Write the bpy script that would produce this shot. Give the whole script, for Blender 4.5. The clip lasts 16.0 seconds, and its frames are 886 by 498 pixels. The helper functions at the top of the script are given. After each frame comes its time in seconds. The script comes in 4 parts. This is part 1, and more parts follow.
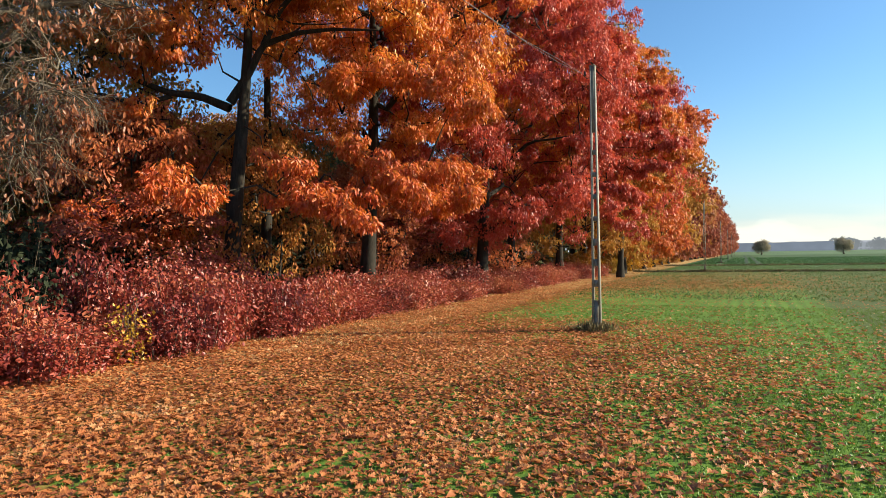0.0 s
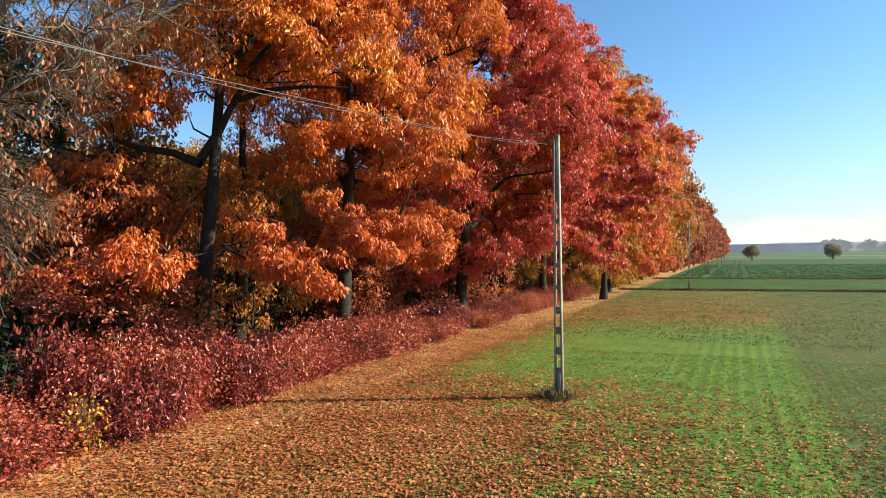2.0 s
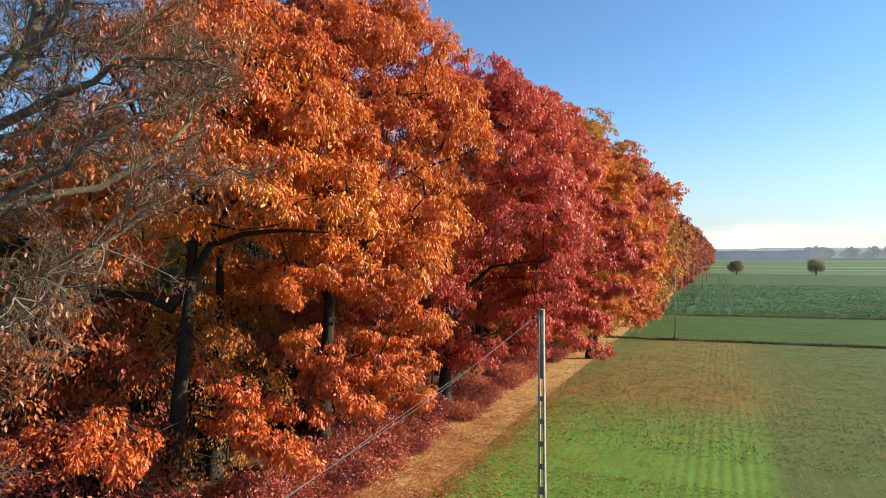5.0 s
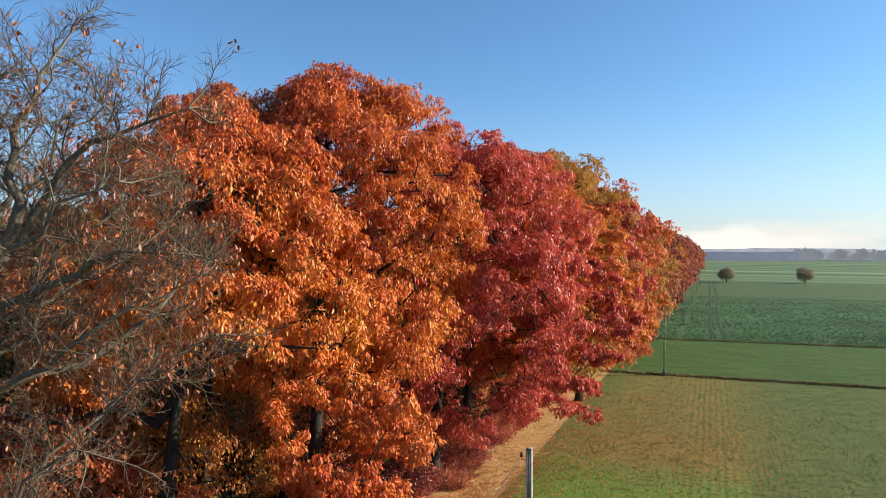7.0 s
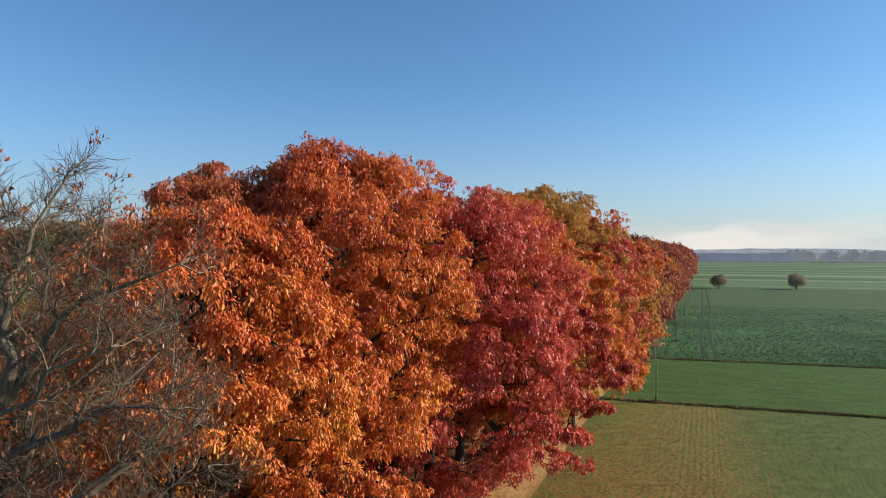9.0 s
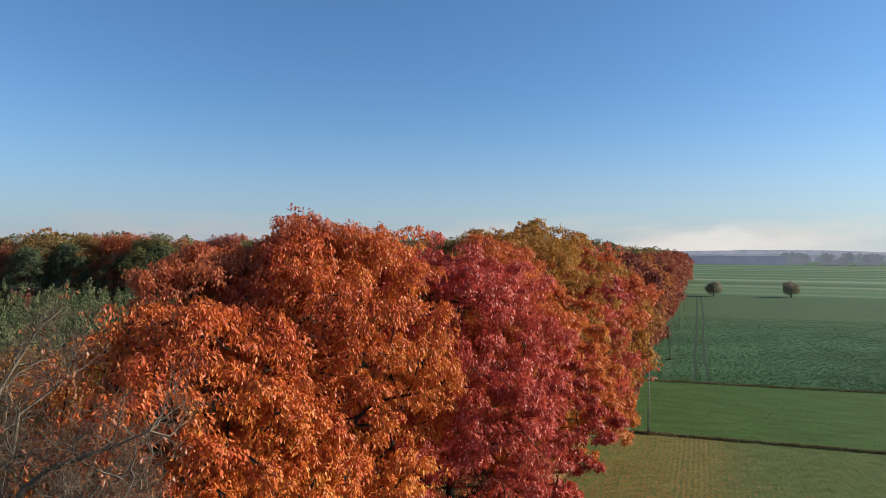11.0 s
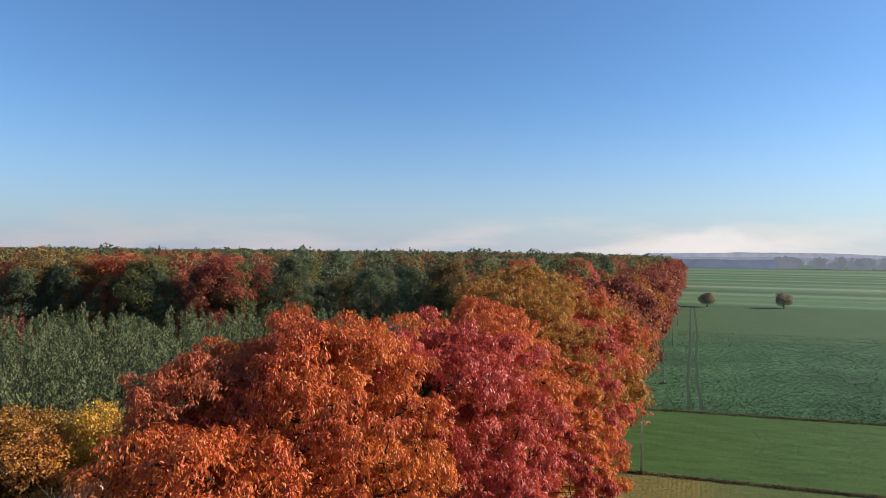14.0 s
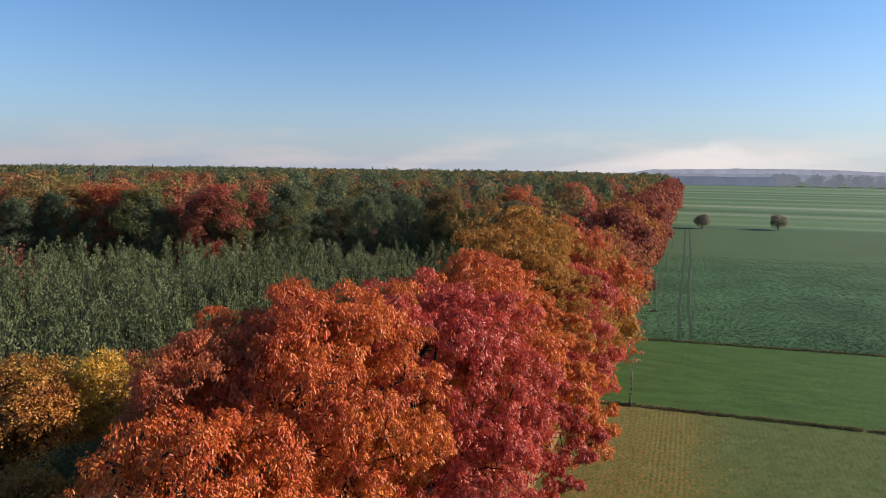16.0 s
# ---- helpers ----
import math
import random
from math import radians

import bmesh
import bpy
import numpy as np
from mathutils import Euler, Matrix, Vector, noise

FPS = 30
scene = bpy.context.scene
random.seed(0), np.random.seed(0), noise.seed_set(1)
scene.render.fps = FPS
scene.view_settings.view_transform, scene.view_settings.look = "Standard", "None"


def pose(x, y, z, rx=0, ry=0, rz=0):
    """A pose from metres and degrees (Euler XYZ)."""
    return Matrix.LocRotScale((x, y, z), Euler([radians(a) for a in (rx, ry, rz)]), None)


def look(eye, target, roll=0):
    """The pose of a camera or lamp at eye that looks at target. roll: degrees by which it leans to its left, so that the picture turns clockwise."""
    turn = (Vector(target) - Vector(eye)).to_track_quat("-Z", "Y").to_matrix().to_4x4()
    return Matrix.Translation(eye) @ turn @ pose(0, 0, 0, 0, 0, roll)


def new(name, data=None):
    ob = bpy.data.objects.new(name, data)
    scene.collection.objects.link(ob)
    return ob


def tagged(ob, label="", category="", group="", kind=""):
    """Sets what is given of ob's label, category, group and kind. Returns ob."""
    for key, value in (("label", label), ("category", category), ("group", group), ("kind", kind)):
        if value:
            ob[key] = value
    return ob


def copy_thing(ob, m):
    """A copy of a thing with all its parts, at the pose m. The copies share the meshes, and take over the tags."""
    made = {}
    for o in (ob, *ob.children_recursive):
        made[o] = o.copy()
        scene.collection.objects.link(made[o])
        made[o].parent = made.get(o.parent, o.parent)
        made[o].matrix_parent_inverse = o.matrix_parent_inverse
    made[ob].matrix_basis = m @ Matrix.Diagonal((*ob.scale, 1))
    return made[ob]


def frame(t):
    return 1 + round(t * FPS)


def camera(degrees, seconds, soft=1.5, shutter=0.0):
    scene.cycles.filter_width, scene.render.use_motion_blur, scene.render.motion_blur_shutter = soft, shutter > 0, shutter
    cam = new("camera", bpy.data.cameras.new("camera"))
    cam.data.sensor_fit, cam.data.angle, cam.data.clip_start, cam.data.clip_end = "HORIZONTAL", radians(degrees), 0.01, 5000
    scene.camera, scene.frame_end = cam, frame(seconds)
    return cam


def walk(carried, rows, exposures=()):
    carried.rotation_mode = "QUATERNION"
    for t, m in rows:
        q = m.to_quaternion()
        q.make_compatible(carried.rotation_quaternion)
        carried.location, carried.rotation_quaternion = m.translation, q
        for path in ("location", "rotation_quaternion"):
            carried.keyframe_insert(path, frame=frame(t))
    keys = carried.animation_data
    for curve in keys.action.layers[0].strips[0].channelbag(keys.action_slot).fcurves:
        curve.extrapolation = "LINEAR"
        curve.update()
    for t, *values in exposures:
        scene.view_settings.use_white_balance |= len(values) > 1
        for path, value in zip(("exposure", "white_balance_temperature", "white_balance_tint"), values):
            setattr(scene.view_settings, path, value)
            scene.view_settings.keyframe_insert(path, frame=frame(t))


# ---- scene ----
cam = camera(69.5, 16.0, soft=0.6)
PATH = [
    (0, (0.086, -0.457, 2.43), (-0.7680, 1.3520, 2.4490), -0.87),
    (0.5, (0.711, -0.36, 2.714), (-0.1370, 1.4510, 2.7340), -0.85),
    (1, (0.96, -0.343, 3.245), (0.1140, 1.4690, 3.2660), -0.82),
    (1.5, (1.006, -0.326, 3.869), (0.1640, 1.4890, 3.8880), -0.72),
    (2, (1.037, -0.25, 4.574), (0.2000, 1.5670, 4.5890), -0.58),
    (2.5, (1.078, -0.242, 5.262), (0.2450, 1.5760, 5.2750), -0.43),
    (3, (1.181, -0.303, 6.039), (0.3550, 1.5180, 6.0530), -0.34),
    (3.5, (1.23, -0.314, 6.822), (0.4100, 1.5090, 6.8380), -0.33),
    (4, (1.091, -0.067, 7.765), (0.2800, 1.7610, 7.7890), -0.36),
    (6.5, (0.933, 0.6, 13.288), (0.1496, 2.4400, 13.2983), 0.37),
    (7, (1.03, 0.484, 14.25), (0.2530, 2.3270, 14.2603), 0.35),
    (7.5, (1.1, 0.413, 15.086), (0.3260, 2.2570, 15.0960), 0.33),
    (8, (1.209, 0.315, 15.931), (0.4400, 2.1620, 15.9420), 0.27),
    (8.5, (1.339, 0.242, 16.77), (0.5700, 2.0880, 16.7770), 0.21),
    (9, (1.236, 0.279, 17.555), (0.4770, 2.1290, 17.5690), 0.10),
    (11.5, (1.583, 0.702, 22.012), (0.8371, 2.5577, 22.0246), 0.40),
    (12, (1.59, 0.64, 22.798), (0.8489, 2.4976, 22.8113), 0.41),
    (12.5, (1.592, 0.553, 23.517), (0.8533, 2.4123, 23.5298), 0.45),
    (13, (1.547, 0.547, 24.317), (0.8113, 2.4063, 24.3295), 0.55),
    (13.5, (1.555, 0.506, 25.025), (0.8203, 2.3663, 25.0381), 0.59),
    (14, (1.568, 0.449, 25.814), (0.8346, 2.3094, 25.8277), 0.60),
    (14.5, (1.539, 0.398, 26.521), (0.8100, 2.2606, 26.5301), 0.63),
    (15, (1.535, 0.448, 27.264), (0.8083, 2.3107, 27.1987), 0.67),
    (15.5, (1.473, 0.461, 27.965), (0.7526, 2.3208, 27.8115), 0.70),
    (16, (1.458, 0.538, 28.677), (0.7429, 2.3899, 28.4276), 0.70),
]
walk(cam, [(t, look(eye, target, roll)) for t, eye, target, roll in PATH],
     [(0, 1.1, 7050, -1), (2, 1.2, 7050, 0), (4, 1.16, 7050, 2), (7, 0.97, 6800, 4), (9, 0.66, 6650, 4), (12.5, 0.53, 6450, 7), (14.5, 0.7, 6500, 9), (16, 0.62, 6550, 10)])

# ---- world, sun, exposure ----
SUN_DIR = Vector((0.9 * math.cos(radians(23)), 0.436 * math.cos(radians(23)), math.sin(radians(23)))).normalized()
world = bpy.data.worlds.new("world")
scene.world = world
world.use_nodes = True
wn, wl = world.node_tree.nodes, world.node_tree.links
wn.clear()
sky = wn.new("ShaderNodeTexSky")
sky.sky_type = "NISHITA"
sky.sun_disc = False
sky.sun_elevation = radians(23)
sky.sun_rotation = radians(64.2)
sky.air_density, sky.dust_density, sky.ozone_density = 1.0, 0.5, 3.0
bg = wn.new("ShaderNodeBackground")
bg.inputs["Strength"].default_value = 0.09
wout = wn.new("ShaderNodeOutputWorld")
# thin haze and low cloud along the horizon, warmer and brighter towards the sun
coord = wn.new("ShaderNodeTexCoord")
split = wn.new("ShaderNodeSeparateXYZ")
wl.new(coord.outputs["Generated"], split.inputs[0])


def wmath(op, a, b=None, clamp=False):
    k = wn.new("ShaderNodeMath")
    k.operation, k.use_clamp = op, clamp
    for i, v in enumerate((a, b)):
        if v is not None:
            if isinstance(v, (int, float)):
                k.inputs[i].default_value = v
            else:
                wl.new(v, k.inputs[i])
    return k.outputs[0]


def wmix(fac, a, b):
    k = wn.new("ShaderNodeMix")
    k.data_type = "RGBA"
    for i, v in ((0, fac), (6, a), (7, b)):
        if isinstance(v, tuple):
            k.inputs[i].default_value = (*v, 1)
        else:
            wl.new(v, k.inputs[i])
    return k.outputs[2]


low = wmath("POWER", wmath("SUBTRACT", 1.0, wmath("DIVIDE", wmath("MAXIMUM", split.outputs[2], 0.0), 0.3), True), 2.6)
side = wmath("MULTIPLY_ADD", split.outputs[0], 0.62, True)
side.node.inputs[2].default_value = 0.5
haze = wmix(side, (2.9, 3.1, 3.95), (5.3, 5.3, 5.6))
mapped = wn.new("ShaderNodeMapping")
mapped.inputs["Scale"].default_value = (5.0, 5.0, 24.0)
wl.new(coord.outputs["Generated"], mapped.inputs["Vector"])
puff = wn.new("ShaderNodeTexNoise")
puff.inputs["Scale"].default_value, puff.inputs["Detail"].default_value = 1.0, 4.0
wl.new(mapped.outputs[0], puff.inputs["Vector"])
rise = wmath("SUBTRACT", 1.0, wmath("DIVIDE", wmath("MAXIMUM", split.outputs[2], 0.0), 0.06), True)
cloud = wmath("MULTIPLY", wmath("MULTIPLY", wmath("SUBTRACT", puff.outputs["Fac"], 0.44), 6.0, True), wmath("POWER", rise, 0.6))
flat_map = wn.new("ShaderNodeMapping")
flat_map.inputs["Scale"].default_value = (1.0, 1.0, 1.8)
wl.new(coord.outputs["Generated"], flat_map.inputs["Vector"])
heap = wn.new("ShaderNodeTexNoise")
heap.inputs["Scale"].default_value, heap.inputs["Detail"].default_value = 17.0, 4.0
wl.new(flat_map.outputs[0], heap.inputs["Vector"])
ahead = wmath("SUBTRACT", 1.0, wmath("MULTIPLY", wmath("ABSOLUTE", wmath("SUBTRACT", split.outputs[0], 0.03)), 5.0), True)
crest = wmath("ADD", 0.016, wmath("MULTIPLY", wmath("MULTIPLY", heap.outputs["Fac"], 0.055), ahead))
bank = wmath("MULTIPLY", wmath("MULTIPLY", wmath("SUBTRACT", crest, split.outputs[2]), 60.0, True), wmath("GREATER_THAN", split.outputs[1], 0.0))
bank = wmath("MULTIPLY", bank, wmath("MULTIPLY", wmath("POWER", ahead, 0.5), 0.42))
blue = wn.new("ShaderNodeMix")
blue.data_type, blue.blend_type = "RGBA", "MULTIPLY"
blue.inputs[0].default_value, blue.inputs[7].default_value = 1.0, (0.69, 0.905, 1.14, 1)
wl.new(sky.outputs[0], blue.inputs[6])
blue = blue.outputs[2]
tone = wmix(wmath("MULTIPLY", low, 0.85), blue, haze)
tone = wmix(wmath("MULTIPLY", cloud, 0.55), tone, wmix(side, (4.4, 3.9, 4.0), (8.6, 7.3, 6.6)))
tone = wmix(bank, tone, (7.6, 6.9, 6.6))
wl.new(tone, bg.inputs["Color"])
wl.new(bg.outputs[0], wout.inputs["Surface"])
sun = new("sun", bpy.data.lights.new("sun", "SUN"))
sun.data.energy = 5.0
sun.data.angle = radians(0.6)
sun.data.color = (1.0, 0.88, 0.72)
sun.matrix_world = look(SUN_DIR * 100, (0, 0, 0))


# ---- materials ----
def material(name):
    m = bpy.data.materials.new(name)
    m.use_nodes = True
    m.node_tree.nodes.clear()
    out = m.node_tree.nodes.new("ShaderNodeOutputMaterial")
    return m, m.node_tree.nodes, m.node_tree.links, out


def math_node(n, l, op, a, b=None, clamp=False):
    k = n.new("ShaderNodeMath")
    k.operation, k.use_clamp = op, clamp
    for i, v in enumerate((a, b)):
        if v is None:
            continue
        if isinstance(v, (int, float)):
            k.inputs[i].default_value = v
        else:
            l.new(v, k.inputs[i])
    return k.outputs[0]


def noise_node(n, l, vec, scale, detail=3.0, rough=0.55):
    k = n.new("ShaderNodeTexNoise")
    k.inputs["Scale"].default_value, k.inputs["Detail"].default_value, k.inputs["Roughness"].default_value = scale, detail, rough
    l.new(vec, k.inputs["Vector"])
    return k.outputs["Fac"]


def ramp_node(n, l, fac, stops):
    k = n.new("ShaderNodeValToRGB")
    el = k.color_ramp.elements
    while len(el) < len(stops):
        el.new(0.5)
    for e, (p, c) in zip(el, stops):
        e.position, e.color = p, (*c, 1)
    l.new(fac, k.inputs["Fac"])
    return k.outputs["Color"]


def mix_node(n, l, fac, a, b):
    k = n.new("ShaderNodeMix")
    k.data_type = "RGBA"
    for i, v in ((0, fac), (6, a), (7, b)):
        if isinstance(v, (int, float)):
            k.inputs[i].default_value = v
        elif isinstance(v, tuple):
            k.inputs[i].default_value = (*v, 1)
        else:
            l.new(v, k.inputs[i])
    return k.outputs[2]


def leaf_material(name, colours, patch=0.22, clear=0.3, per_thing=0.0, rough=0.42, single=0.5, tops=0.0, sheen=0.55, glow=None, bunch=0.0):
    """Leaves that vary one by one, by patches of the crown and by the tree; tops: how much further the highest and lowest leaves have turned; glow: the tint of light
    that comes through."""
    m, n, l, out = material(name)
    geo = n.new("ShaderNodeNewGeometry")
    info = n.new("ShaderNodeObjectInfo")
    nz = noise_node(n, l, geo.outputs["Position"], patch, 2.0)
    if bunch:
        nz = math_node(n, l, "ADD", math_node(n, l, "MULTIPLY", nz, 1.0 - bunch), math_node(n, l, "MULTIPLY", noise_node(n, l, geo.outputs["Position"], 1.7, 1.0), bunch))
    gain = 2.5 - 2.0 * single
    f = math_node(n, l, "MULTIPLY_ADD", nz, gain)
    f.node.inputs[2].default_value = 0.5 - 0.5 * gain - 0.5 * single
    g = math_node(n, l, "MULTIPLY_ADD", geo.outputs["Random Per Island"], single)
    l.new(f, g.node.inputs[2])
    if tops:
        sep = n.new("ShaderNodeSeparateXYZ")
        l.new(geo.outputs["Position"], sep.inputs[0])
        high = math_node(n, l, "DIVIDE", math_node(n, l, "ABSOLUTE", math_node(n, l, "SUBTRACT", sep.outputs[2], 11.5)), 10.5, True)
        g = math_node(n, l, "SUBTRACT", math_node(n, l, "ADD", g, 0.35 * tops), math_node(n, l, "MULTIPLY", high, tops))
    if per_thing:
        h = math_node(n, l, "MULTIPLY_ADD", info.outputs["Random"], per_thing)
        l.new(g, h.node.inputs[2])
        g = math_node(n, l, "SUBTRACT", h, per_thing * 0.5, True)
    k = len(colours) - 1
    col = ramp_node(n, l, g, [(i / k, c) for i, c in enumerate(colours)])
    p = n.new("ShaderNodeBsdfPrincipled")
    p.inputs["Roughness"].default_value = rough
    p.inputs["Specular IOR Level"].default_value = sheen if rough < 0.7 else 0.1
    l.new(col, p.inputs["Base Color"])
    t = n.new("ShaderNodeBsdfTranslucent")
    l.new(mix_node(n, l, 0.35, col, glow) if glow else col, t.inputs["Color"])
    mx = n.new("ShaderNodeMixShader")
    mx.inputs[0].default_value = clear
    l.new(p.outputs[0], mx.inputs[1])
    l.new(t.outputs[0], mx.inputs[2])
    l.new(mx.outputs[0], out.inputs["Surface"])
    return m


def rough_material(name, colours, scale, rough=0.9, bump=0.3, fine=6.0, stretch=(1, 1, 1)):
    m, n, l, out = material(name)
    co = n.new("ShaderNodeTexCoord")
    mp = n.new("ShaderNodeMapping")
    mp.inputs["Scale"].default_value = stretch
    l.new(co.outputs["Object"], mp.inputs["Vector"])
    a = noise_node(n, l, mp.outputs[0], scale, 5.0, 0.65)
    b = noise_node(n, l, mp.outputs[0], scale * fine, 3.0)
    f = math_node(n, l, "ADD", math_node(n, l, "MULTIPLY", a, 0.65), math_node(n, l, "MULTIPLY", b, 0.35))
    k = len(colours) - 1
    col = ramp_node(n, l, f, [(0.28 + 0.44 * i / k, c) for i, c in enumerate(colours)])
    p = n.new("ShaderNodeBsdfPrincipled")
    p.inputs["Roughness"].default_value = rough
    p.inputs["Specular IOR Level"].default_value = 0.25
    l.new(col, p.inputs["Base Color"])
    bp = n.new("ShaderNodeBump")
    bp.inputs["Strength"].default_value, bp.inputs["Distance"].default_value = bump, 0.03
    l.new(f, bp.inputs["Height"])
    l.new(bp.outputs[0], p.inputs["Normal"])
    l.new(p.outputs[0], out.inputs["Surface"])
    return m


BARK = rough_material("oak_bark", [(0.01, 0.009, 0.008), (0.026, 0.022, 0.018), (0.055, 0.048, 0.04)], 2.5, 0.95, 0.8, 5.0, (3, 3, 0.6))
PALE_BARK = rough_material("grey_bark", [(0.058, 0.046, 0.034), (0.132, 0.108, 0.081), (0.235, 0.196, 0.15)], 2.5, 0.95, 0.6, 5.0, (3, 3, 0.8))
TWIG = rough_material("twig_bark", [(0.052, 0.038, 0.027), (0.107, 0.077, 0.054), (0.18, 0.132, 0.094)], 3.0, 0.9, 0.2)
CONCRETE = rough_material("weathered_concrete", [(0.13, 0.124, 0.106), (0.24, 0.228, 0.196), (0.35, 0.33, 0.29)], 3.0, 0.9, 0.4, 9.0)
CABLE = rough_material("grey_cable", [(0.07, 0.07, 0.07), (0.12, 0.12, 0.12)], 4.0, 0.45, 0.05)
STEEL = rough_material("rusty_steel", [(0.06, 0.05, 0.045), (0.14, 0.1, 0.08)], 8.0, 0.6, 0.2)
CERAMIC = rough_material("brown_ceramic", [(0.06, 0.03, 0.02), (0.1, 0.05, 0.03)], 5.0, 0.25, 0.05)

ORANGE = leaf_material("orange_oak_leaf", [(0.38, 0.05, 0.024), (0.54, 0.104, 0.028), (0.63, 0.19, 0.034), (0.71, 0.35, 0.052)], 0.2, 0.3, 0.0, 0.46, 0.42, 0.38, 0.42, (0.84, 0.33, 0.055), 0.48)
ORANGE_RED = leaf_material("rust_oak_leaf", [(0.27, 0.055, 0.035), (0.42, 0.095, 0.045), (0.52, 0.15, 0.055), (0.6, 0.24, 0.08)], 0.25, 0.48, rough=0.5, sheen=0.5, glow=(0.7, 0.25, 0.07), single=0.35, bunch=0.35)
ORANGE_FIRE = leaf_material("red_orange_oak_leaf", [(0.3, 0.04, 0.024), (0.46, 0.08, 0.03), (0.58, 0.14, 0.036), (0.66, 0.27, 0.05)], 0.18, 0.4, rough=0.5, sheen=0.45, glow=(0.82, 0.3, 0.09), single=0.45, bunch=0.45)
RED = leaf_material("red_oak_leaf", [(0.26, 0.03, 0.025), (0.43, 0.05, 0.036), (0.56, 0.085, 0.052), (0.68, 0.19, 0.115)], 0.25, 0.36, rough=0.46, sheen=0.58, glow=(0.68, 0.14, 0.07), single=0.45, bunch=0.45)
CRIMSON = leaf_material("crimson_sapling_leaf", [(0.135, 0.022, 0.021), (0.28, 0.044, 0.036), (0.39, 0.08, 0.047), (0.48, 0.165, 0.075)], 0.6, per_thing=0.6, sheen=0.6)
BROWN = leaf_material("bronze_leaf", [(0.22, 0.09, 0.028), (0.38, 0.17, 0.038), (0.46, 0.23, 0.046), (0.42, 0.28, 0.065)], 0.2, 0.35, rough=0.6, sheen=0.25, single=0.35, bunch=0.3)
BRONZE = leaf_material("orange_bronze_leaf", [(0.26, 0.074, 0.03), (0.39, 0.128, 0.038), (0.43, 0.195, 0.044), (0.38, 0.25, 0.06)], 0.16, 0.35, rough=0.6, sheen=0.25, single=0.35, bunch=0.3)
YELLOW = leaf_material("yellow_leaf", [(0.28, 0.1, 0.022), (0.4, 0.18, 0.026), (0.46, 0.25, 0.034), (0.34, 0.23, 0.045)], 0.25, 0.4, per_thing=0.5, single=0.3)
AMBER = leaf_material("amber_leaf", [(0.34, 0.11, 0.03), (0.48, 0.19, 0.036), (0.58, 0.28, 0.045), (0.6, 0.38, 0.06)], 0.3, 0.4, per_thing=0.3)
GOLD = leaf_material("clear_yellow_leaf", [(0.5, 0.26, 0.03), (0.62, 0.36, 0.04), (0.7, 0.44, 0.06)], 0.5, 0.4)
OLIVE = leaf_material("olive_leaf", [(0.094, 0.103, 0.045), (0.14, 0.143, 0.057), (0.2, 0.173, 0.065), (0.269, 0.194, 0.068)], 0.12, 0.45, per_thing=0.5, rough=0.7, single=0.25)
FOREST = leaf_material("mixed_wood_leaf", [(0.065, 0.086, 0.049), (0.096, 0.117, 0.06), (0.13, 0.146, 0.068), (0.195, 0.163, 0.072), (0.286, 0.182, 0.075), (0.39, 0.169, 0.072)], 0.1, 0.4, rough=0.8, single=0.16)
PINE = leaf_material("pine_needles", [(0.088, 0.108, 0.052), (0.126, 0.147, 0.068), (0.168, 0.187, 0.09), (0.214, 0.226, 0.118)], 0.12, 0.4, rough=0.75, single=0.15)
DARK_GREEN = leaf_material("dark_pine_needles", [(0.078, 0.101, 0.062), (0.118, 0.141, 0.078), (0.157, 0.177, 0.095)], 0.1, 0.4, per_thing=0.4, rough=0.85, single=0.15)
MAROON = leaf_material("maroon_leaf", [(0.15, 0.04, 0.03), (0.26, 0.064, 0.042), (0.34, 0.1, 0.052), (0.34, 0.15, 0.058)], 0.1, 0.35, per_thing=0.5, rough=0.6, single=0.25, sheen=0.25)
RUSSET = leaf_material("russet_wood_leaf", [(0.149, 0.098, 0.046), (0.23, 0.144, 0.057), (0.299, 0.184, 0.069), (0.356, 0.207, 0.078)], 0.12, 0.4, per_thing=0.4, rough=0.75, single=0.2)
DRY_LEAF = leaf_material("withered_leaf", [(0.18, 0.06, 0.03), (0.3, 0.1, 0.045), (0.4, 0.16, 0.07)], 0.3)
# Undergrowth leaves coloured nearly black for the shade under the canopy.
SHADE = leaf_material("shade_dark_leaf", [(0.015, 0.02, 0.013), (0.026, 0.034, 0.02), (0.045, 0.05, 0.028)], 0.3, 0.1, rough=0.85)
# Lone trees' leaves, with distance haze lightening the base colour.
LONE = leaf_material("hazed_tree_leaf", [(0.253, 0.241, 0.161), (0.322, 0.287, 0.196), (0.38, 0.322, 0.23)], 0.2, 0.3, per_thing=0.5, rough=0.8, single=0.2)
LITTER = leaf_material("fallen_leaf", [(0.2, 0.06, 0.028), (0.36, 0.11, 0.042), (0.5, 0.165, 0.054), (0.58, 0.23, 0.08), (0.62, 0.36, 0.18)], 0.5, 0.3, rough=0.6, single=0.65)
GRASS = leaf_material("young_crop_blade", [(0.08, 0.14, 0.02), (0.125, 0.22, 0.028), (0.18, 0.3, 0.042)], 0.4, 0.3)
DRY_GRASS = leaf_material("dry_grass_blade", [(0.26, 0.14, 0.05), (0.42, 0.25, 0.09), (0.52, 0.36, 0.17)], 0.4, 0.25)
WEED = leaf_material("verge_weed", [(0.07, 0.07, 0.032), (0.14, 0.115, 0.052), (0.27, 0.2, 0.095)], 0.4, 0.25)
SWARD = leaf_material("green_sward_blade", [(0.045, 0.088, 0.02), (0.07, 0.13, 0.028), (0.105, 0.17, 0.042)], 0.15, 0.4)
BEET = leaf_material("beet_leaf", [(0.045, 0.1, 0.042), (0.07, 0.145, 0.06), (0.11, 0.2, 0.085)], 0.06, 0.3, rough=0.8)


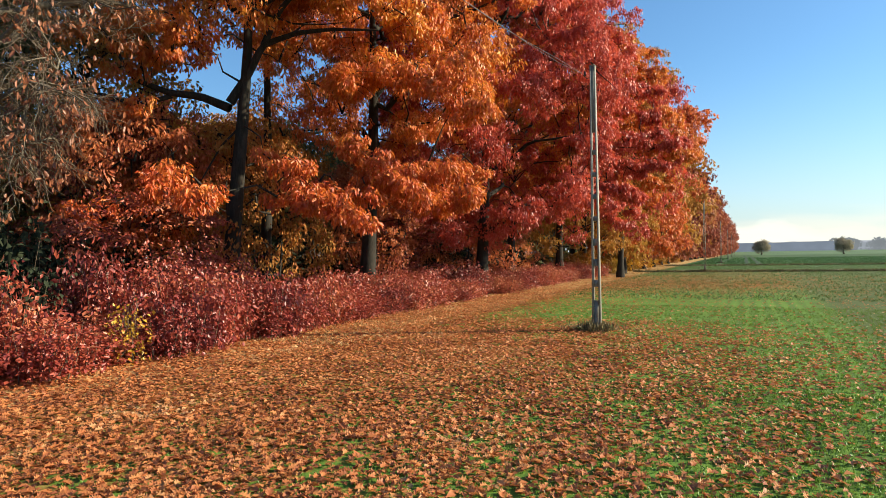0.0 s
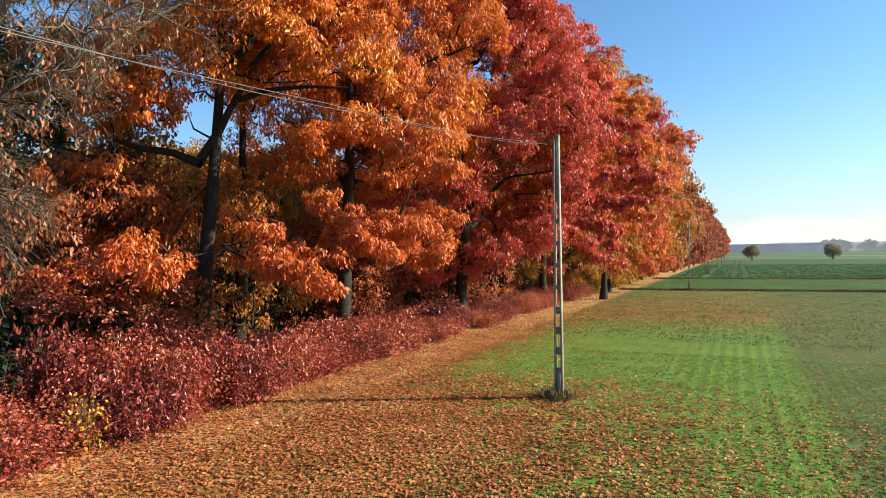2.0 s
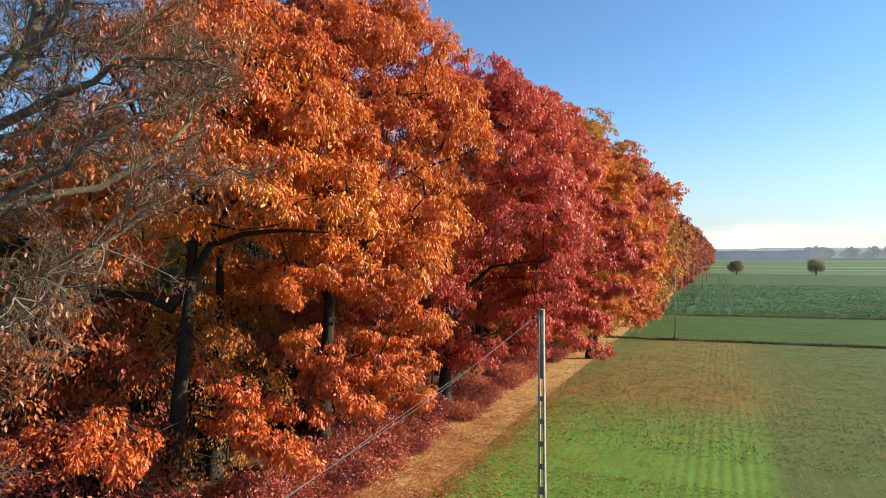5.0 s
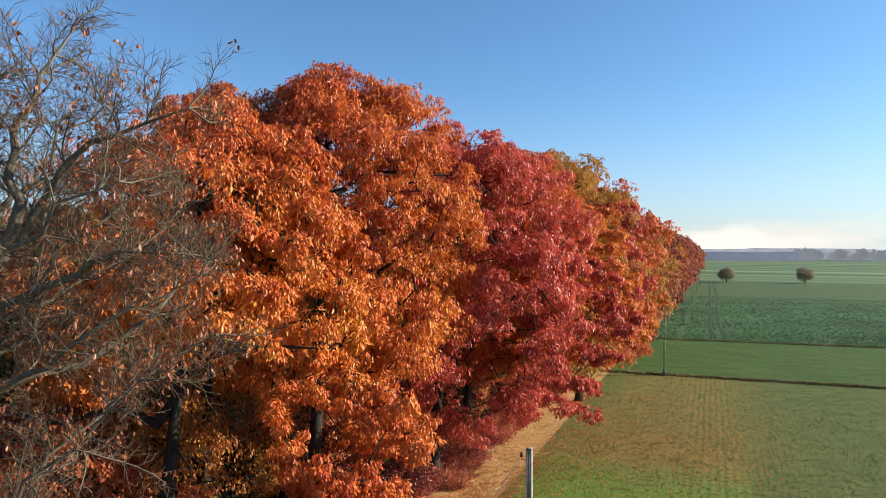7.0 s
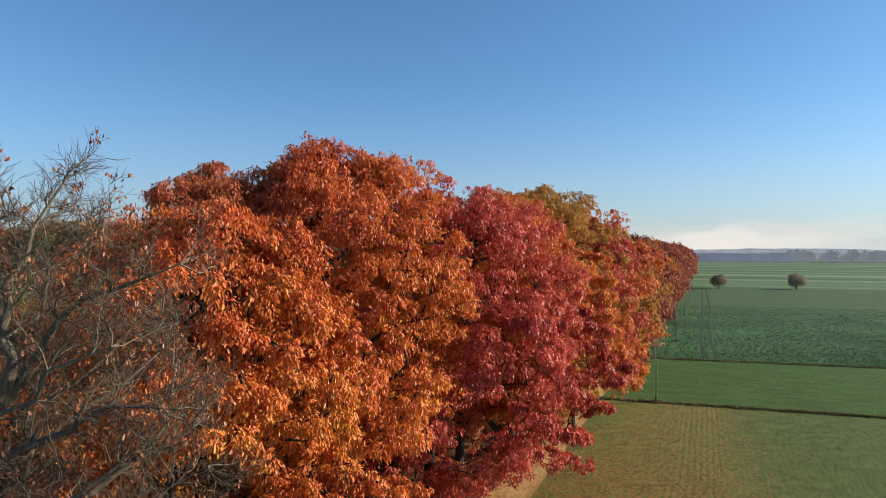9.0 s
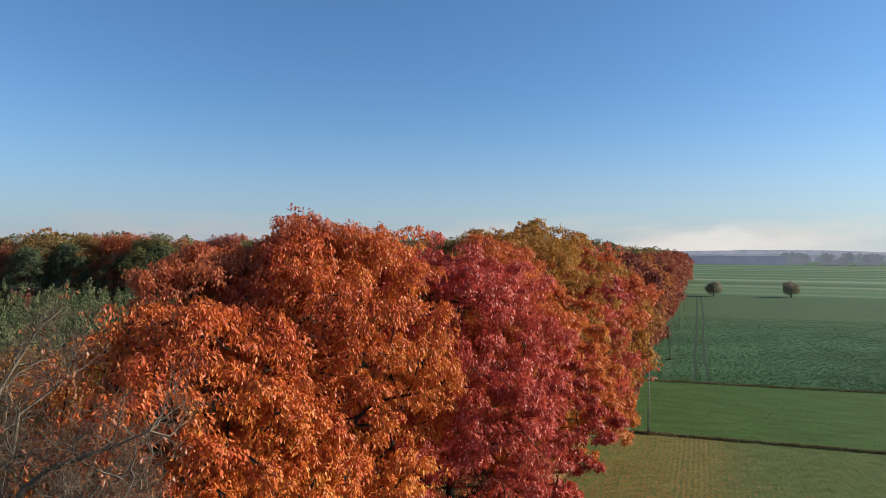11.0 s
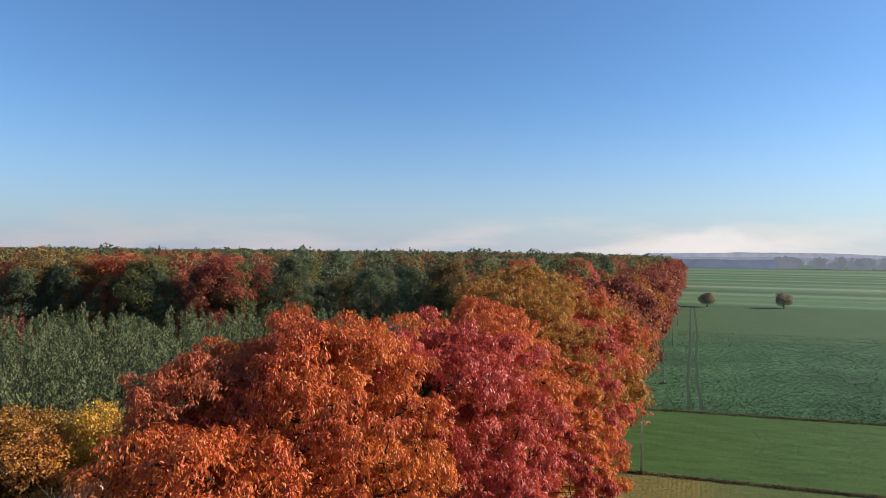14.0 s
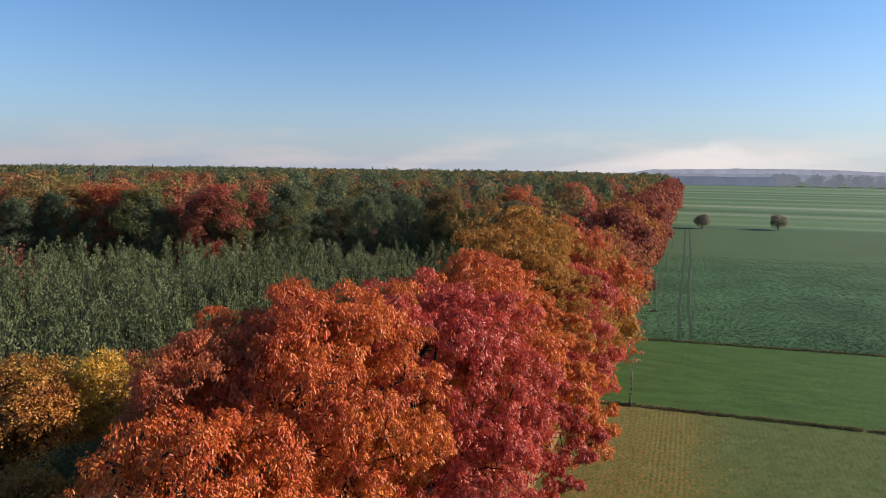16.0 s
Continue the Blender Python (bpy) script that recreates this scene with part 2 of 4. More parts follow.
def ground_material(name, build, bump=0.4, dist=0.05):
    """A field's surface: build(n, l, position, x, y) gives the colour and the height."""
    m, n, l, out = material(name)
    geo = n.new("ShaderNodeNewGeometry")
    sep = n.new("ShaderNodeSeparateXYZ")
    l.new(geo.outputs["Position"], sep.inputs[0])
    col, height = build(n, l, geo.outputs["Position"], sep.outputs[0], sep.outputs[1])
    p = n.new("ShaderNodeBsdfPrincipled")
    p.inputs["Roughness"].default_value = 0.95
    p.inputs["Specular IOR Level"].default_value = 0.15
    l.new(col, p.inputs["Base Color"])
    bp = n.new("ShaderNodeBump")
    bp.inputs["Strength"].default_value, bp.inputs["Distance"].default_value = bump, dist
    l.new(height, bp.inputs["Height"])
    l.new(bp.outputs[0], p.inputs["Normal"])
    l.new(p.outputs[0], out.inputs["Surface"])
    return m


def band(n, l, v, a, b, soft):
    """1 between a and b, falling to 0 over soft."""
    up = math_node(n, l, "DIVIDE", math_node(n, l, "SUBTRACT", v, a), soft, True)
    down = math_node(n, l, "DIVIDE", math_node(n, l, "SUBTRACT", b, v), soft, True)
    return math_node(n, l, "MULTIPLY", up, down)


def crop_surface(n, l, pos, x, y):
    wob = noise_node(n, l, pos, 0.12, 3.0)
    xs = math_node(n, l, "ADD", x, math_node(n, l, "MULTIPLY", wob, 5.0))
    xe = math_node(n, l, "ADD", x, math_node(n, l, "MULTIPLY", wob, 1.2))
    rows = math_node(n, l, "SINE", math_node(n, l, "MULTIPLY", x, 2 * math.pi / 0.5))
    fine = noise_node(n, l, pos, 9.0, 4.0, 0.7)
    mid = noise_node(n, l, pos, 0.5, 4.0)
    strong = math_node(n, l, "MULTIPLY_ADD", band(n, l, x, -2.0, 3.2, 1.2), 0.06)
    strong.node.inputs[2].default_value = 0.02
    rows = math_node(n, l, "MULTIPLY", rows, math_node(n, l, "MULTIPLY", strong, math_node(n, l, "ADD", mid, 0.4)))
    clod = noise_node(n, l, pos, 2.6, 5.0, 0.75)
    f = math_node(n, l, "ADD", math_node(n, l, "MULTIPLY", fine, 0.4), rows)
    f = math_node(n, l, "ADD", f, math_node(n, l, "MULTIPLY", clod, 0.35))
    f = math_node(n, l, "ADD", f, math_node(n, l, "MULTIPLY", mid, 0.25))
    green = ramp_node(n, l, f, [(0.34, (0.07, 0.092, 0.022)), (0.46, (0.088, 0.165, 0.026)), (0.56, (0.115, 0.21, 0.033)), (0.68, (0.135, 0.235, 0.04))])
    thin = ramp_node(n, l, f, [(0.36, (0.046, 0.056, 0.018)), (0.5, (0.077, 0.104, 0.029)), (0.64, (0.115, 0.143, 0.046))])
    away = math_node(n, l, "MULTIPLY", band(n, l, y, 36.0, 500.0, 14.0), 0.9)
    col = mix_node(n, l, math_node(n, l, "MAXIMUM", band(n, l, xe, 3.3, 420.0, 0.9), away), green, thin)
    brown = ramp_node(n, l, fine, [(0.3, (0.17, 0.08, 0.025)), (0.5, (0.27, 0.13, 0.036)), (0.7, (0.38, 0.21, 0.065))])
    patch = math_node(n, l, "MULTIPLY", band(n, l, xs, -12.0, 13.0, 8.0), math_node(n, l, "ADD", math_node(n, l, "MULTIPLY", band(n, l, y, 41.0, 58.0, 6.0), 0.12), math_node(n, l, "MULTIPLY", band(n, l, y, 34.0, 120.0, 14.0), 1.0)))
    near = math_node(n, l, "MULTIPLY", band(n, l, xs, -60.0, 1.0, 9.0), band(n, l, y, -60.0, 24.0, 9.0))
    streak = math_node(n, l, "MULTIPLY", math_node(n, l, "SINE", math_node(n, l, "MULTIPLY", x, 2 * math.pi / 0.5)), 0.03)
    lit = math_node(n, l, "MAXIMUM", math_node(n, l, "MULTIPLY", patch, math_node(n, l, "ADD", streak, 0.5)), math_node(n, l, "MULTIPLY", near, 1.15))
    speck = math_node(n, l, "GREATER_THAN", math_node(n, l, "ADD", lit, math_node(n, l, "MULTIPLY", math_node(n, l, "SUBTRACT", noise_node(n, l, pos, 3.0, 6.0, 0.8), 0.5), 3.6)), 0.5)
    return mix_node(n, l, math_node(n, l, "MULTIPLY", speck, 0.65), col, brown), f


def straw_surface(n, l, pos, x, y):
    fine = noise_node(n, l, pos, 7.0, 4.0, 0.7)
    mid = noise_node(n, l, pos, 0.7, 3.0)
    f = math_node(n, l, "ADD", math_node(n, l, "MULTIPLY", fine, 0.6), math_node(n, l, "MULTIPLY", mid, 0.4))
    return ramp_node(n, l, f, [(0.3, (0.2, 0.11, 0.04)), (0.5, (0.42, 0.26, 0.11)), (0.7, (0.56, 0.41, 0.21))]), f


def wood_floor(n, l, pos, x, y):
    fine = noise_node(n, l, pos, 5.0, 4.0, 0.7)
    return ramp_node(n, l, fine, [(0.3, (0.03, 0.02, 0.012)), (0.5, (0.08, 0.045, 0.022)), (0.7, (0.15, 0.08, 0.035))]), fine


def grass_surface(n, l, pos, x, y):
    mp = n.new("ShaderNodeMapping")
    mp.inputs["Scale"].default_value = (0.25, 1.0, 1.0)
    l.new(pos, mp.inputs["Vector"])
    streak = noise_node(n, l, mp.outputs[0], 0.5, 5.0, 0.7)
    fine = noise_node(n, l, pos, 2.2, 5.0, 0.75)
    f = math_node(n, l, "ADD", math_node(n, l, "MULTIPLY", streak, 0.5), math_node(n, l, "MULTIPLY", fine, 0.5))
    return ramp_node(n, l, f, [(0.36, (0.026, 0.054, 0.012)), (0.5, (0.045, 0.093, 0.019)), (0.64, (0.07, 0.118, 0.031))]), f


def beet_surface(n, l, pos, x, y):
    fine = noise_node(n, l, pos, 1.1, 4.0, 0.7)
    mid = noise_node(n, l, pos, 0.05, 3.0)
    f = math_node(n, l, "ADD", math_node(n, l, "MULTIPLY", fine, 0.7), math_node(n, l, "MULTIPLY", mid, 0.3))
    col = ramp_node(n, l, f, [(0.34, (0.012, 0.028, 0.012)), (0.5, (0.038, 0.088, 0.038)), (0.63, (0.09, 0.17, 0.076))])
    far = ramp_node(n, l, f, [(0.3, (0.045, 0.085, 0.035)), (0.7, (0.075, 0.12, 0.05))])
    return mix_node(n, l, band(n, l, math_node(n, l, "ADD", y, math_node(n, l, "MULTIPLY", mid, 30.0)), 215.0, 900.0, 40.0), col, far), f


def strips_surface(n, l, pos, x, y):
    mp = n.new("ShaderNodeMapping")
    mp.inputs["Scale"].default_value = (0.0006, 0.016, 1.0)
    l.new(pos, mp.inputs["Vector"])
    s = noise_node(n, l, mp.outputs[0], 1.0, 3.0, 0.6)
    fine = noise_node(n, l, pos, 0.12, 4.0, 0.6)
    f = math_node(n, l, "ADD", math_node(n, l, "MULTIPLY", s, 0.85), math_node(n, l, "MULTIPLY", fine, 0.15))
    return ramp_node(n, l, f, [(0.35, (0.05, 0.09, 0.05)), (0.47, (0.07, 0.13, 0.05)), (0.53, (0.1, 0.16, 0.075)), (0.62, (0.19, 0.22, 0.14))]), fine


CROP = ground_material("young_crop_ground", crop_surface, 0.7, 0.06)
STRAW = ground_material("dry_verge_ground", straw_surface, 0.7, 0.06)
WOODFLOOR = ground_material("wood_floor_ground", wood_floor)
MEADOW = ground_material("meadow_ground", grass_surface, 0.4, 0.05)
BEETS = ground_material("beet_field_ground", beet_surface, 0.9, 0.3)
TRACK = rough_material("pressed_soil", [(0.012, 0.03, 0.011), (0.022, 0.046, 0.018)], 1.0)
STRIPS = ground_material("striped_field_ground", strips_surface, 0.1, 0.1)


# ---- mesh helpers ----
def mesh_tris(name, v, t, mat):
    me = bpy.data.meshes.new(name)
    v, t = np.ascontiguousarray(v, np.float32), np.ascontiguousarray(t, np.int32)
    me.vertices.add(len(v))
    me.vertices.foreach_set("co", v.ravel())
    me.loops.add(t.size)
    me.loops.foreach_set("vertex_index", t.ravel())
    me.polygons.add(len(t))
    me.polygons.foreach_set("loop_start", np.arange(0, t.size, 3, dtype=np.int32))
    me.update(calc_edges=True)
    me.materials.append(mat)
    return me


def part(name, data, parent, label=""):
    ob = new(name, data)
    ob.parent = parent
    return tagged(ob, label)


def thing(name, at, label, category, group="", kind=""):
    ob = new(name)
    ob.location = at
    ob.empty_display_size = 0.3
    return tagged(ob, label, category, group, kind)


def unit(a):
    return a / np.maximum(np.linalg.norm(a, axis=-1, keepdims=True), 1e-9)


def join(pieces):
    vs, ts, k = [], [], 0
    for v, t in pieces:
        vs.append(v)
        ts.append(t + k)
        k += len(v)
    return np.concatenate(vs), np.concatenate(ts)


def leaves(pos, axis, nrm, ln, wd, lobed=False, fold=0.18):
    """Folded leaf blades: kites, or blades with shoulders."""
    axis = unit(axis)
    side = unit(np.cross(axis, nrm))
    nrm = np.cross(side, axis)
    ln, wd = ln[:, None], wd[:, None]
    n = len(pos)
    b = pos
    t = pos + axis * ln - nrm * ln * 0.12
    if not lobed:
        r = pos + axis * ln * 0.5 + side * wd * 0.5 + nrm * wd * fold
        q = pos + axis * ln * 0.5 - side * wd * 0.5 + nrm * wd * fold
        v = np.stack([b, r, t, q], 1).reshape(-1, 3)
        f = np.array([[0, 1, 2], [0, 2, 3]])
        k = 4
    else:
        r1 = pos + axis * ln * 0.3 + side * wd * 0.42 + nrm * wd * fold
        r2 = pos + axis * ln * 0.68 + side * wd * 0.5 + nrm * wd * fold * 0.7
        q1 = pos + axis * ln * 0.3 - side * wd * 0.42 + nrm * wd * fold
        q2 = pos + axis * ln * 0.68 - side * wd * 0.5 + nrm * wd * fold * 0.7
        v = np.stack([b, r1, r2, t, q2, q1], 1).reshape(-1, 3)
        f = np.array([[0, 1, 2], [0, 2, 3], [0, 3, 4], [0, 4, 5]])
        k = 6
    tris = (np.arange(n) * k)[:, None, None] + f[None]
    return v, tris.reshape(-1, 3)


def oak_leaves(pos, axis, nrm, ln, wd, curl=0.2):
    """Lobed oak leaves, cupped."""
    axis = unit(axis)
    side = unit(np.cross(axis, nrm))
    nrm = np.cross(side, axis)
    out = [(0.0, 0.03), (0.22, 0.14), (0.3, 0.46), (0.43, 0.2), (0.57, 0.55), (0.68, 0.2), (0.84, 0.36), (1.0, 0.0)]
    shape = [(u, w) for u, w in out] + [(u, -w) for u, w in out[-2::-1]]
    v = np.stack([pos + axis * (u * ln)[:, None] + side * (w * wd)[:, None] + nrm * ((abs(w) * curl * 2 * wd) - u * u * ln * 0.1)[:, None] for u, w in shape] + [pos + axis * (0.5 * ln)[:, None]], 1)
    k = len(shape)
    f = np.array([(i, (i + 1) % k, k) for i in range(k)])
    return v.reshape(-1, 3), ((np.arange(len(pos)) * (k + 1))[:, None, None] + f[None]).reshape(-1, 3)


def tube(points, radii, sides=5):
    p = np.asarray(points, float)
    d = unit(np.gradient(p, axis=0))
    ref = np.where(np.abs(d[:, 2:3]) > 0.9, np.array([[1.0, 0, 0]]), np.array([[0, 0, 1.0]]))
    a = unit(np.cross(d, ref))
    b = np.cross(d, a)
    ang = np.arange(sides) * 2 * np.pi / sides
    ring = p[:, None] + np.asarray(radii)[:, None, None] * (np.cos(ang)[None, :, None] * a[:, None] + np.sin(ang)[None, :, None] * b[:, None])
    n = len(p)
    i, j = np.meshgrid(np.arange(n - 1), np.arange(sides), indexing="ij")
    i, j = i.ravel(), j.ravel()
    j2 = (j + 1) % sides
    q = np.stack([i * sides + j, i * sides + j2, (i + 1) * sides + j2, (i + 1) * sides + j], 1)
    return ring.reshape(-1, 3), np.concatenate([q[:, [0, 1, 2]], q[:, [0, 2, 3]]])


def bow(a, b, rise, rng, n=6, wob=0.15):
    """A curved line from a to b."""
    s = np.linspace(0, 1, n)[:, None]
    p = a + (b - a) * s
    p[:, 2:] += rise * np.sin(np.pi * s)
    w = rng.normal(0, wob, (n, 3))
    w[0] = w[-1] = 0
    return p + w


def box_piece(lo, hi, lo_top=None, hi_top=None):
    """A straight or tapered block from its footprint at the bottom and at the top."""
    lt, ht = lo_top or lo, hi_top or hi
    v = [(x, y, lo[2]) for x, y in ((lo[0], lo[1]), (hi[0], lo[1]), (hi[0], hi[1]), (lo[0], hi[1]))]
    v += [(x, y, hi[2]) for x, y in ((lt[0], lt[1]), (ht[0], lt[1]), (ht[0], ht[1]), (lt[0], ht[1]))]
    f = [(0, 2, 1), (0, 3, 2), (4, 5, 6), (4, 6, 7)]
    for i in range(4):
        j = (i + 1) % 4
        f += [(i, j, j + 4), (i, j + 4, i + 4)]
    return np.array(v, float), np.array(f)


# ---- trees ----
def crown_points(rng, count, height, low, rx, ry, ox, oy, lobes=18):
    """Middles of the leaf clusters: a domed crown made of billowing lobes, open below each lobe."""
    z = np.linspace(-0.95, 1.0, lobes) + rng.normal(0, 0.06, lobes)
    a = np.arange(lobes) * 2.39996 + rng.normal(0, 0.3, lobes) + rng.uniform(0, 6)
    h = np.where(z > 0, np.sqrt(np.clip(1 - np.abs(z) ** 3.2, 0, 1)), 1 - 0.22 * z * z)
    f = h * rng.uniform(0.56, 0.76, lobes)
    tops = max(3, lobes // 4)
    z = np.concatenate([np.clip(z, -1, 1), rng.uniform(0.62, 0.95, tops)])
    a = np.concatenate([a, np.arange(tops) * 6.283 / tops + rng.normal(0, 0.3, tops)])
    f = np.concatenate([f, rng.uniform(0.05, 0.42, tops)])
    lobes = lobes + tops
    mid, half = (height + low) / 2, (height - low) / 2
    r = min(rx, ry) * rng.uniform(0.3, 0.46, lobes)
    c = np.stack([ox + np.cos(a) * f * rx, oy + np.sin(a) * f * ry, mid + z * (half - r)], 1)
    skin = int(count * 0.34)
    count -= skin
    who = rng.choice(lobes, count, p=r ** 2 / (r ** 2).sum())
    out = unit(c - np.array([ox, oy, mid - half * 0.3]))
    d = unit(rng.normal(0, 1, (count, 3)) + 0.85 * out[who] + np.array([0, 0, 0.45]))
    billows = c[who] + d * r[who, None] * rng.uniform(0.7, 1.0, (count, 1)) * np.array([1, 1, 0.82])
    e = unit(rng.normal(0, 1, (skin, 3)))
    e[:, 2] = np.sign(e[:, 2]) * np.abs(e[:, 2]) ** 1.1
    dome = np.array([ox, oy, mid]) + e * np.array([rx, ry, half]) * rng.uniform(0.74, 0.94, (skin, 1))
    return np.concatenate([billows, dome])


def foliage(rng, mids, radius, count, ln, wd, lobed, droop, centre, sprays=16, spread=0.24, flat=0.8, even=0.0):
    """Leaves in hanging bunches at the twig ends, set over the outsides of the clusters; each bunch is a small rounded tuft."""
    k = len(mids)
    per = max(1, count // (k * sprays))
    out = unit(mids - centre)
    v = unit(rng.normal(0, 1, (k, sprays, 3)) + 0.8 * out[:, None] + np.array([0, 0, 0.35]))
    rad = np.asarray(radius).reshape(-1, 1, 1) * rng.uniform(0.75, 1.2, (k, 1, 1)) * rng.uniform(0.5, 1.08, (k, sprays, 1))
    sp = mids[:, None] + v * rad * np.array([1.0, 1.0, flat])
    face = unit(v + 0.5 * out[:, None])[:, :, None]
    full = (k, sprays, per, 3)
    w = unit(rng.normal(0, 1, full) + 0.55 * face + np.array([0, 0, 0.3]))
    size = np.sqrt(np.broadcast_to(np.asarray(radius, float), (k,)) / np.max(radius)).reshape(-1, 1, 1, 1)
    tuft = spread * 1.9 * size * rng.uniform(0.75, 1.3, (k, sprays, 1, 1)) * rng.uniform(0.45, 1.0, (k, sprays, per, 1))
    pos = (sp[:, :, None] + w * tuft * np.array([1.0, 1.0, 0.9])).reshape(-1, 3)
    swing = np.broadcast_to(rng.normal(0, 0.3, (k, sprays, 1, 3)), full).reshape(-1, 3)
    o = np.broadcast_to(face, full).reshape(-1, 3)
    w = w.reshape(-1, 3)
    m = len(pos)
    axis = w * 0.7 + swing + rng.normal(0, 0.36, (m, 3)) + np.array([0, 0, -droop])
    nrm = w * 0.75 + o * (0.35 + even) + rng.normal(0, 0.42 - 0.2 * even, (m, 3)) + np.array([0, 0, 0.15])
    s = rng.uniform(0.6, 1.25, m)
    return leaves(pos, axis, nrm, ln * s, wd * s * rng.uniform(0.8, 1.2, m), lobed)


def build_tree(name, at, label, category, seed, leaf, height, low, rx, ry, shift=(0, 0), clusters=110, count=45000, ln=0.27, wd=0.14,
               lobed=False, radius=1.5, limbs=9, trunk_r=0.34, bark=None, extra=None, group="", droop=1.2, thin=1.0, spread=0.24, sprays=16, lobes=18, flat=0.8, even=0.0):
    rng = np.random.default_rng(seed)
    bark = bark or BARK
    root = thing(name, at, label, category, group)
    ox, oy = shift
    mids = crown_points(rng, clusters, height - radius * 0.9, low, rx - radius * 0.4, ry - radius * 0.4, ox, oy, lobes)
    deep = rng.uniform(-1, 1, (clusters // 4, 3)) * np.array([rx * 0.6, ry * 0.6, (height - low) * 0.42]) + np.array([ox, oy, low + (height - low) * 0.46])
    mids = np.concatenate([mids, deep])
    size = np.full(len(mids), radius)
    if extra is not None:
        # low boughs: each a spray drawn out along its branch
        ex = np.asarray(extra, float)
        ray = unit(ex * np.array([1, 1, 0]))
        ex = np.concatenate([ex + ray * d + np.array([0, 0, -0.25 * d]) + rng.normal(0, 0.2, ex.shape) for d in (-1.5, -0.7, 0.0, 0.6)])
        mids = np.concatenate([mids, ex])
        size = np.concatenate([size, np.full(len(ex), radius * 0.5)])
    top = np.array([ox * 0.6, oy * 0.6, height * 0.8])
    s = np.linspace(0, 1, 12)
    bend = np.stack([np.sin(s * 5 + seed) * 0.25 * s, np.cos(s * 4 + seed) * 0.22 * s, np.zeros(12)], 1)
    tp = s[:, None] * top + bend
    tr = trunk_r * (1 - 0.85 * s) + trunk_r * 0.5 * np.exp(-s * 22)
    # each limb carries the clusters nearest to it
    heads = mids[rng.choice(clusters, limbs, replace=False)]
    order = np.argsort(heads[:, 2])
    heads = heads[order]
    lines = []
    for i, hd in enumerate(heads):
        z0 = np.clip(hd[2] - np.hypot(hd[0], hd[1]) * rng.uniform(0.25, 0.7), height * 0.16, height * 0.7)
        a = np.array([np.interp(z0, tp[:, 2], tp[:, 0]), np.interp(z0, tp[:, 2], tp[:, 1]), z0])
        lines.append(bow(a, hd, rng.uniform(-0.4, 0.9), rng, 8, 0.22))
    pool = np.concatenate(lines + [tp[5:]])
    owner = np.concatenate([np.full(8, i) for i in range(limbs)] + [np.full(len(tp) - 5, -1)])
    own = [[] for _ in range(limbs)]
    fine = []
    for i, ln_i in enumerate(lines):
        own[i].append(tube(ln_i, np.linspace(trunk_r * 0.42, 0.03, 8), 6))
    for m in mids[np.argsort(np.hypot(mids[:, 0], mids[:, 1]))]:
        near = np.linalg.norm(pool - m, axis=1) + np.where(pool[:, 2] > m[2] + 0.5, 1.5, 0)
        j = int(np.argmin(near))
        i = owner[j]
        pool, owner = np.concatenate([pool, m[None]]), np.append(owner, i)
        fine.append(tube(bow(pool[j], m, rng.uniform(-0.2, 0.5), rng, 4, 0.1), np.linspace(0.055, 0.012, 4), 3))
        for _ in range(1 if count > 25000 else 0):
            e = m + np.clip(rng.normal(0, radius * 0.6, 3), -0.9 * radius, 0.9 * radius)
            fine.append(tube(bow(m, e, 0.1, rng, 4, 0.06), np.linspace(0.016, 0.006, 4), 3))
    part("trunk", mesh_tris("trunk", *tube(tp, tr, 9), bark), root)
    tagged(part("twig_mass", mesh_tris("twig_mass", *join(fine), bark), root), kind="stuff")
    for pieces in own:
        part("limb", mesh_tris("limb", *join(pieces), bark), root)
    centre = np.array([ox, oy, (height + low) / 2 - 1.0])
    part("crown", mesh_tris("crown", *foliage(rng, mids, size, int(count * thin), ln, wd, lobed, droop, centre, sprays, spread, flat, even), leaf), root)
    return root


# ---- ground and fields ----
def sheet(name, corners, z, mat, label, category):
    me = bpy.data.meshes.new(name)
    me.from_pydata([(x, y, z) for x, y in corners], [], [tuple(range(len(corners)))])
    me.materials.append(mat)
    return tagged(new(name, me), label, category, kind="structure")


def edge_one(x):
    return 80.0 + 0.085 * x


def edge_two(x):
    return 113.6 + 0.125 * x


sheet("ground", [(-4900, -4900), (4900, -4900), (4900, 4900), (-4900, 4900)], -0.08, STRIPS, "flat farmland with pale and dark green field strips", "ground")
sheet("field_crop", [(-10.4, -60), (420, -60), (420, edge_one(420)), (-10.4, edge_one(-10.4))], 0.0, CROP, "field of young green crop strewn with fallen leaves", "field")
sheet("verge", [(-14.2, -60), (-10.4, -60), (-10.4, 700), (-14.2, 700)], 0.0, STRAW, "dry straw-coloured grass verge along the wood", "verge")
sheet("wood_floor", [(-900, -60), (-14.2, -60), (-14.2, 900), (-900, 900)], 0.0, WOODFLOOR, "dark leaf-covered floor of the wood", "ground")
sheet("field_meadow", [(-10.4, edge_one(-10.4)), (420, edge_one(420)), (420, edge_two(420)), (-10.4, edge_two(-10.4))], 0.0, MEADOW, "strip of smooth bright green grassland", "field")
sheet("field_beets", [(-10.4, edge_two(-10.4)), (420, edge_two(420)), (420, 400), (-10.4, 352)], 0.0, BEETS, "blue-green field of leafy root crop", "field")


# ---- concrete poles and cable ----
def build_pole(at, height=8.25):
    root = thing("utility_pole", at, "weathered grey concrete ladder-web utility pole in the field", "utility pole", "poles along the wood")
    b, t, fb, ft, dy0, dy1 = 0.135, 0.082, 0.05, 0.042, 0.105, 0.072
    for s in (-1, 1):
        xo, xi, yo, yi = s * b, s * (b - fb), s * t, s * (t - ft)
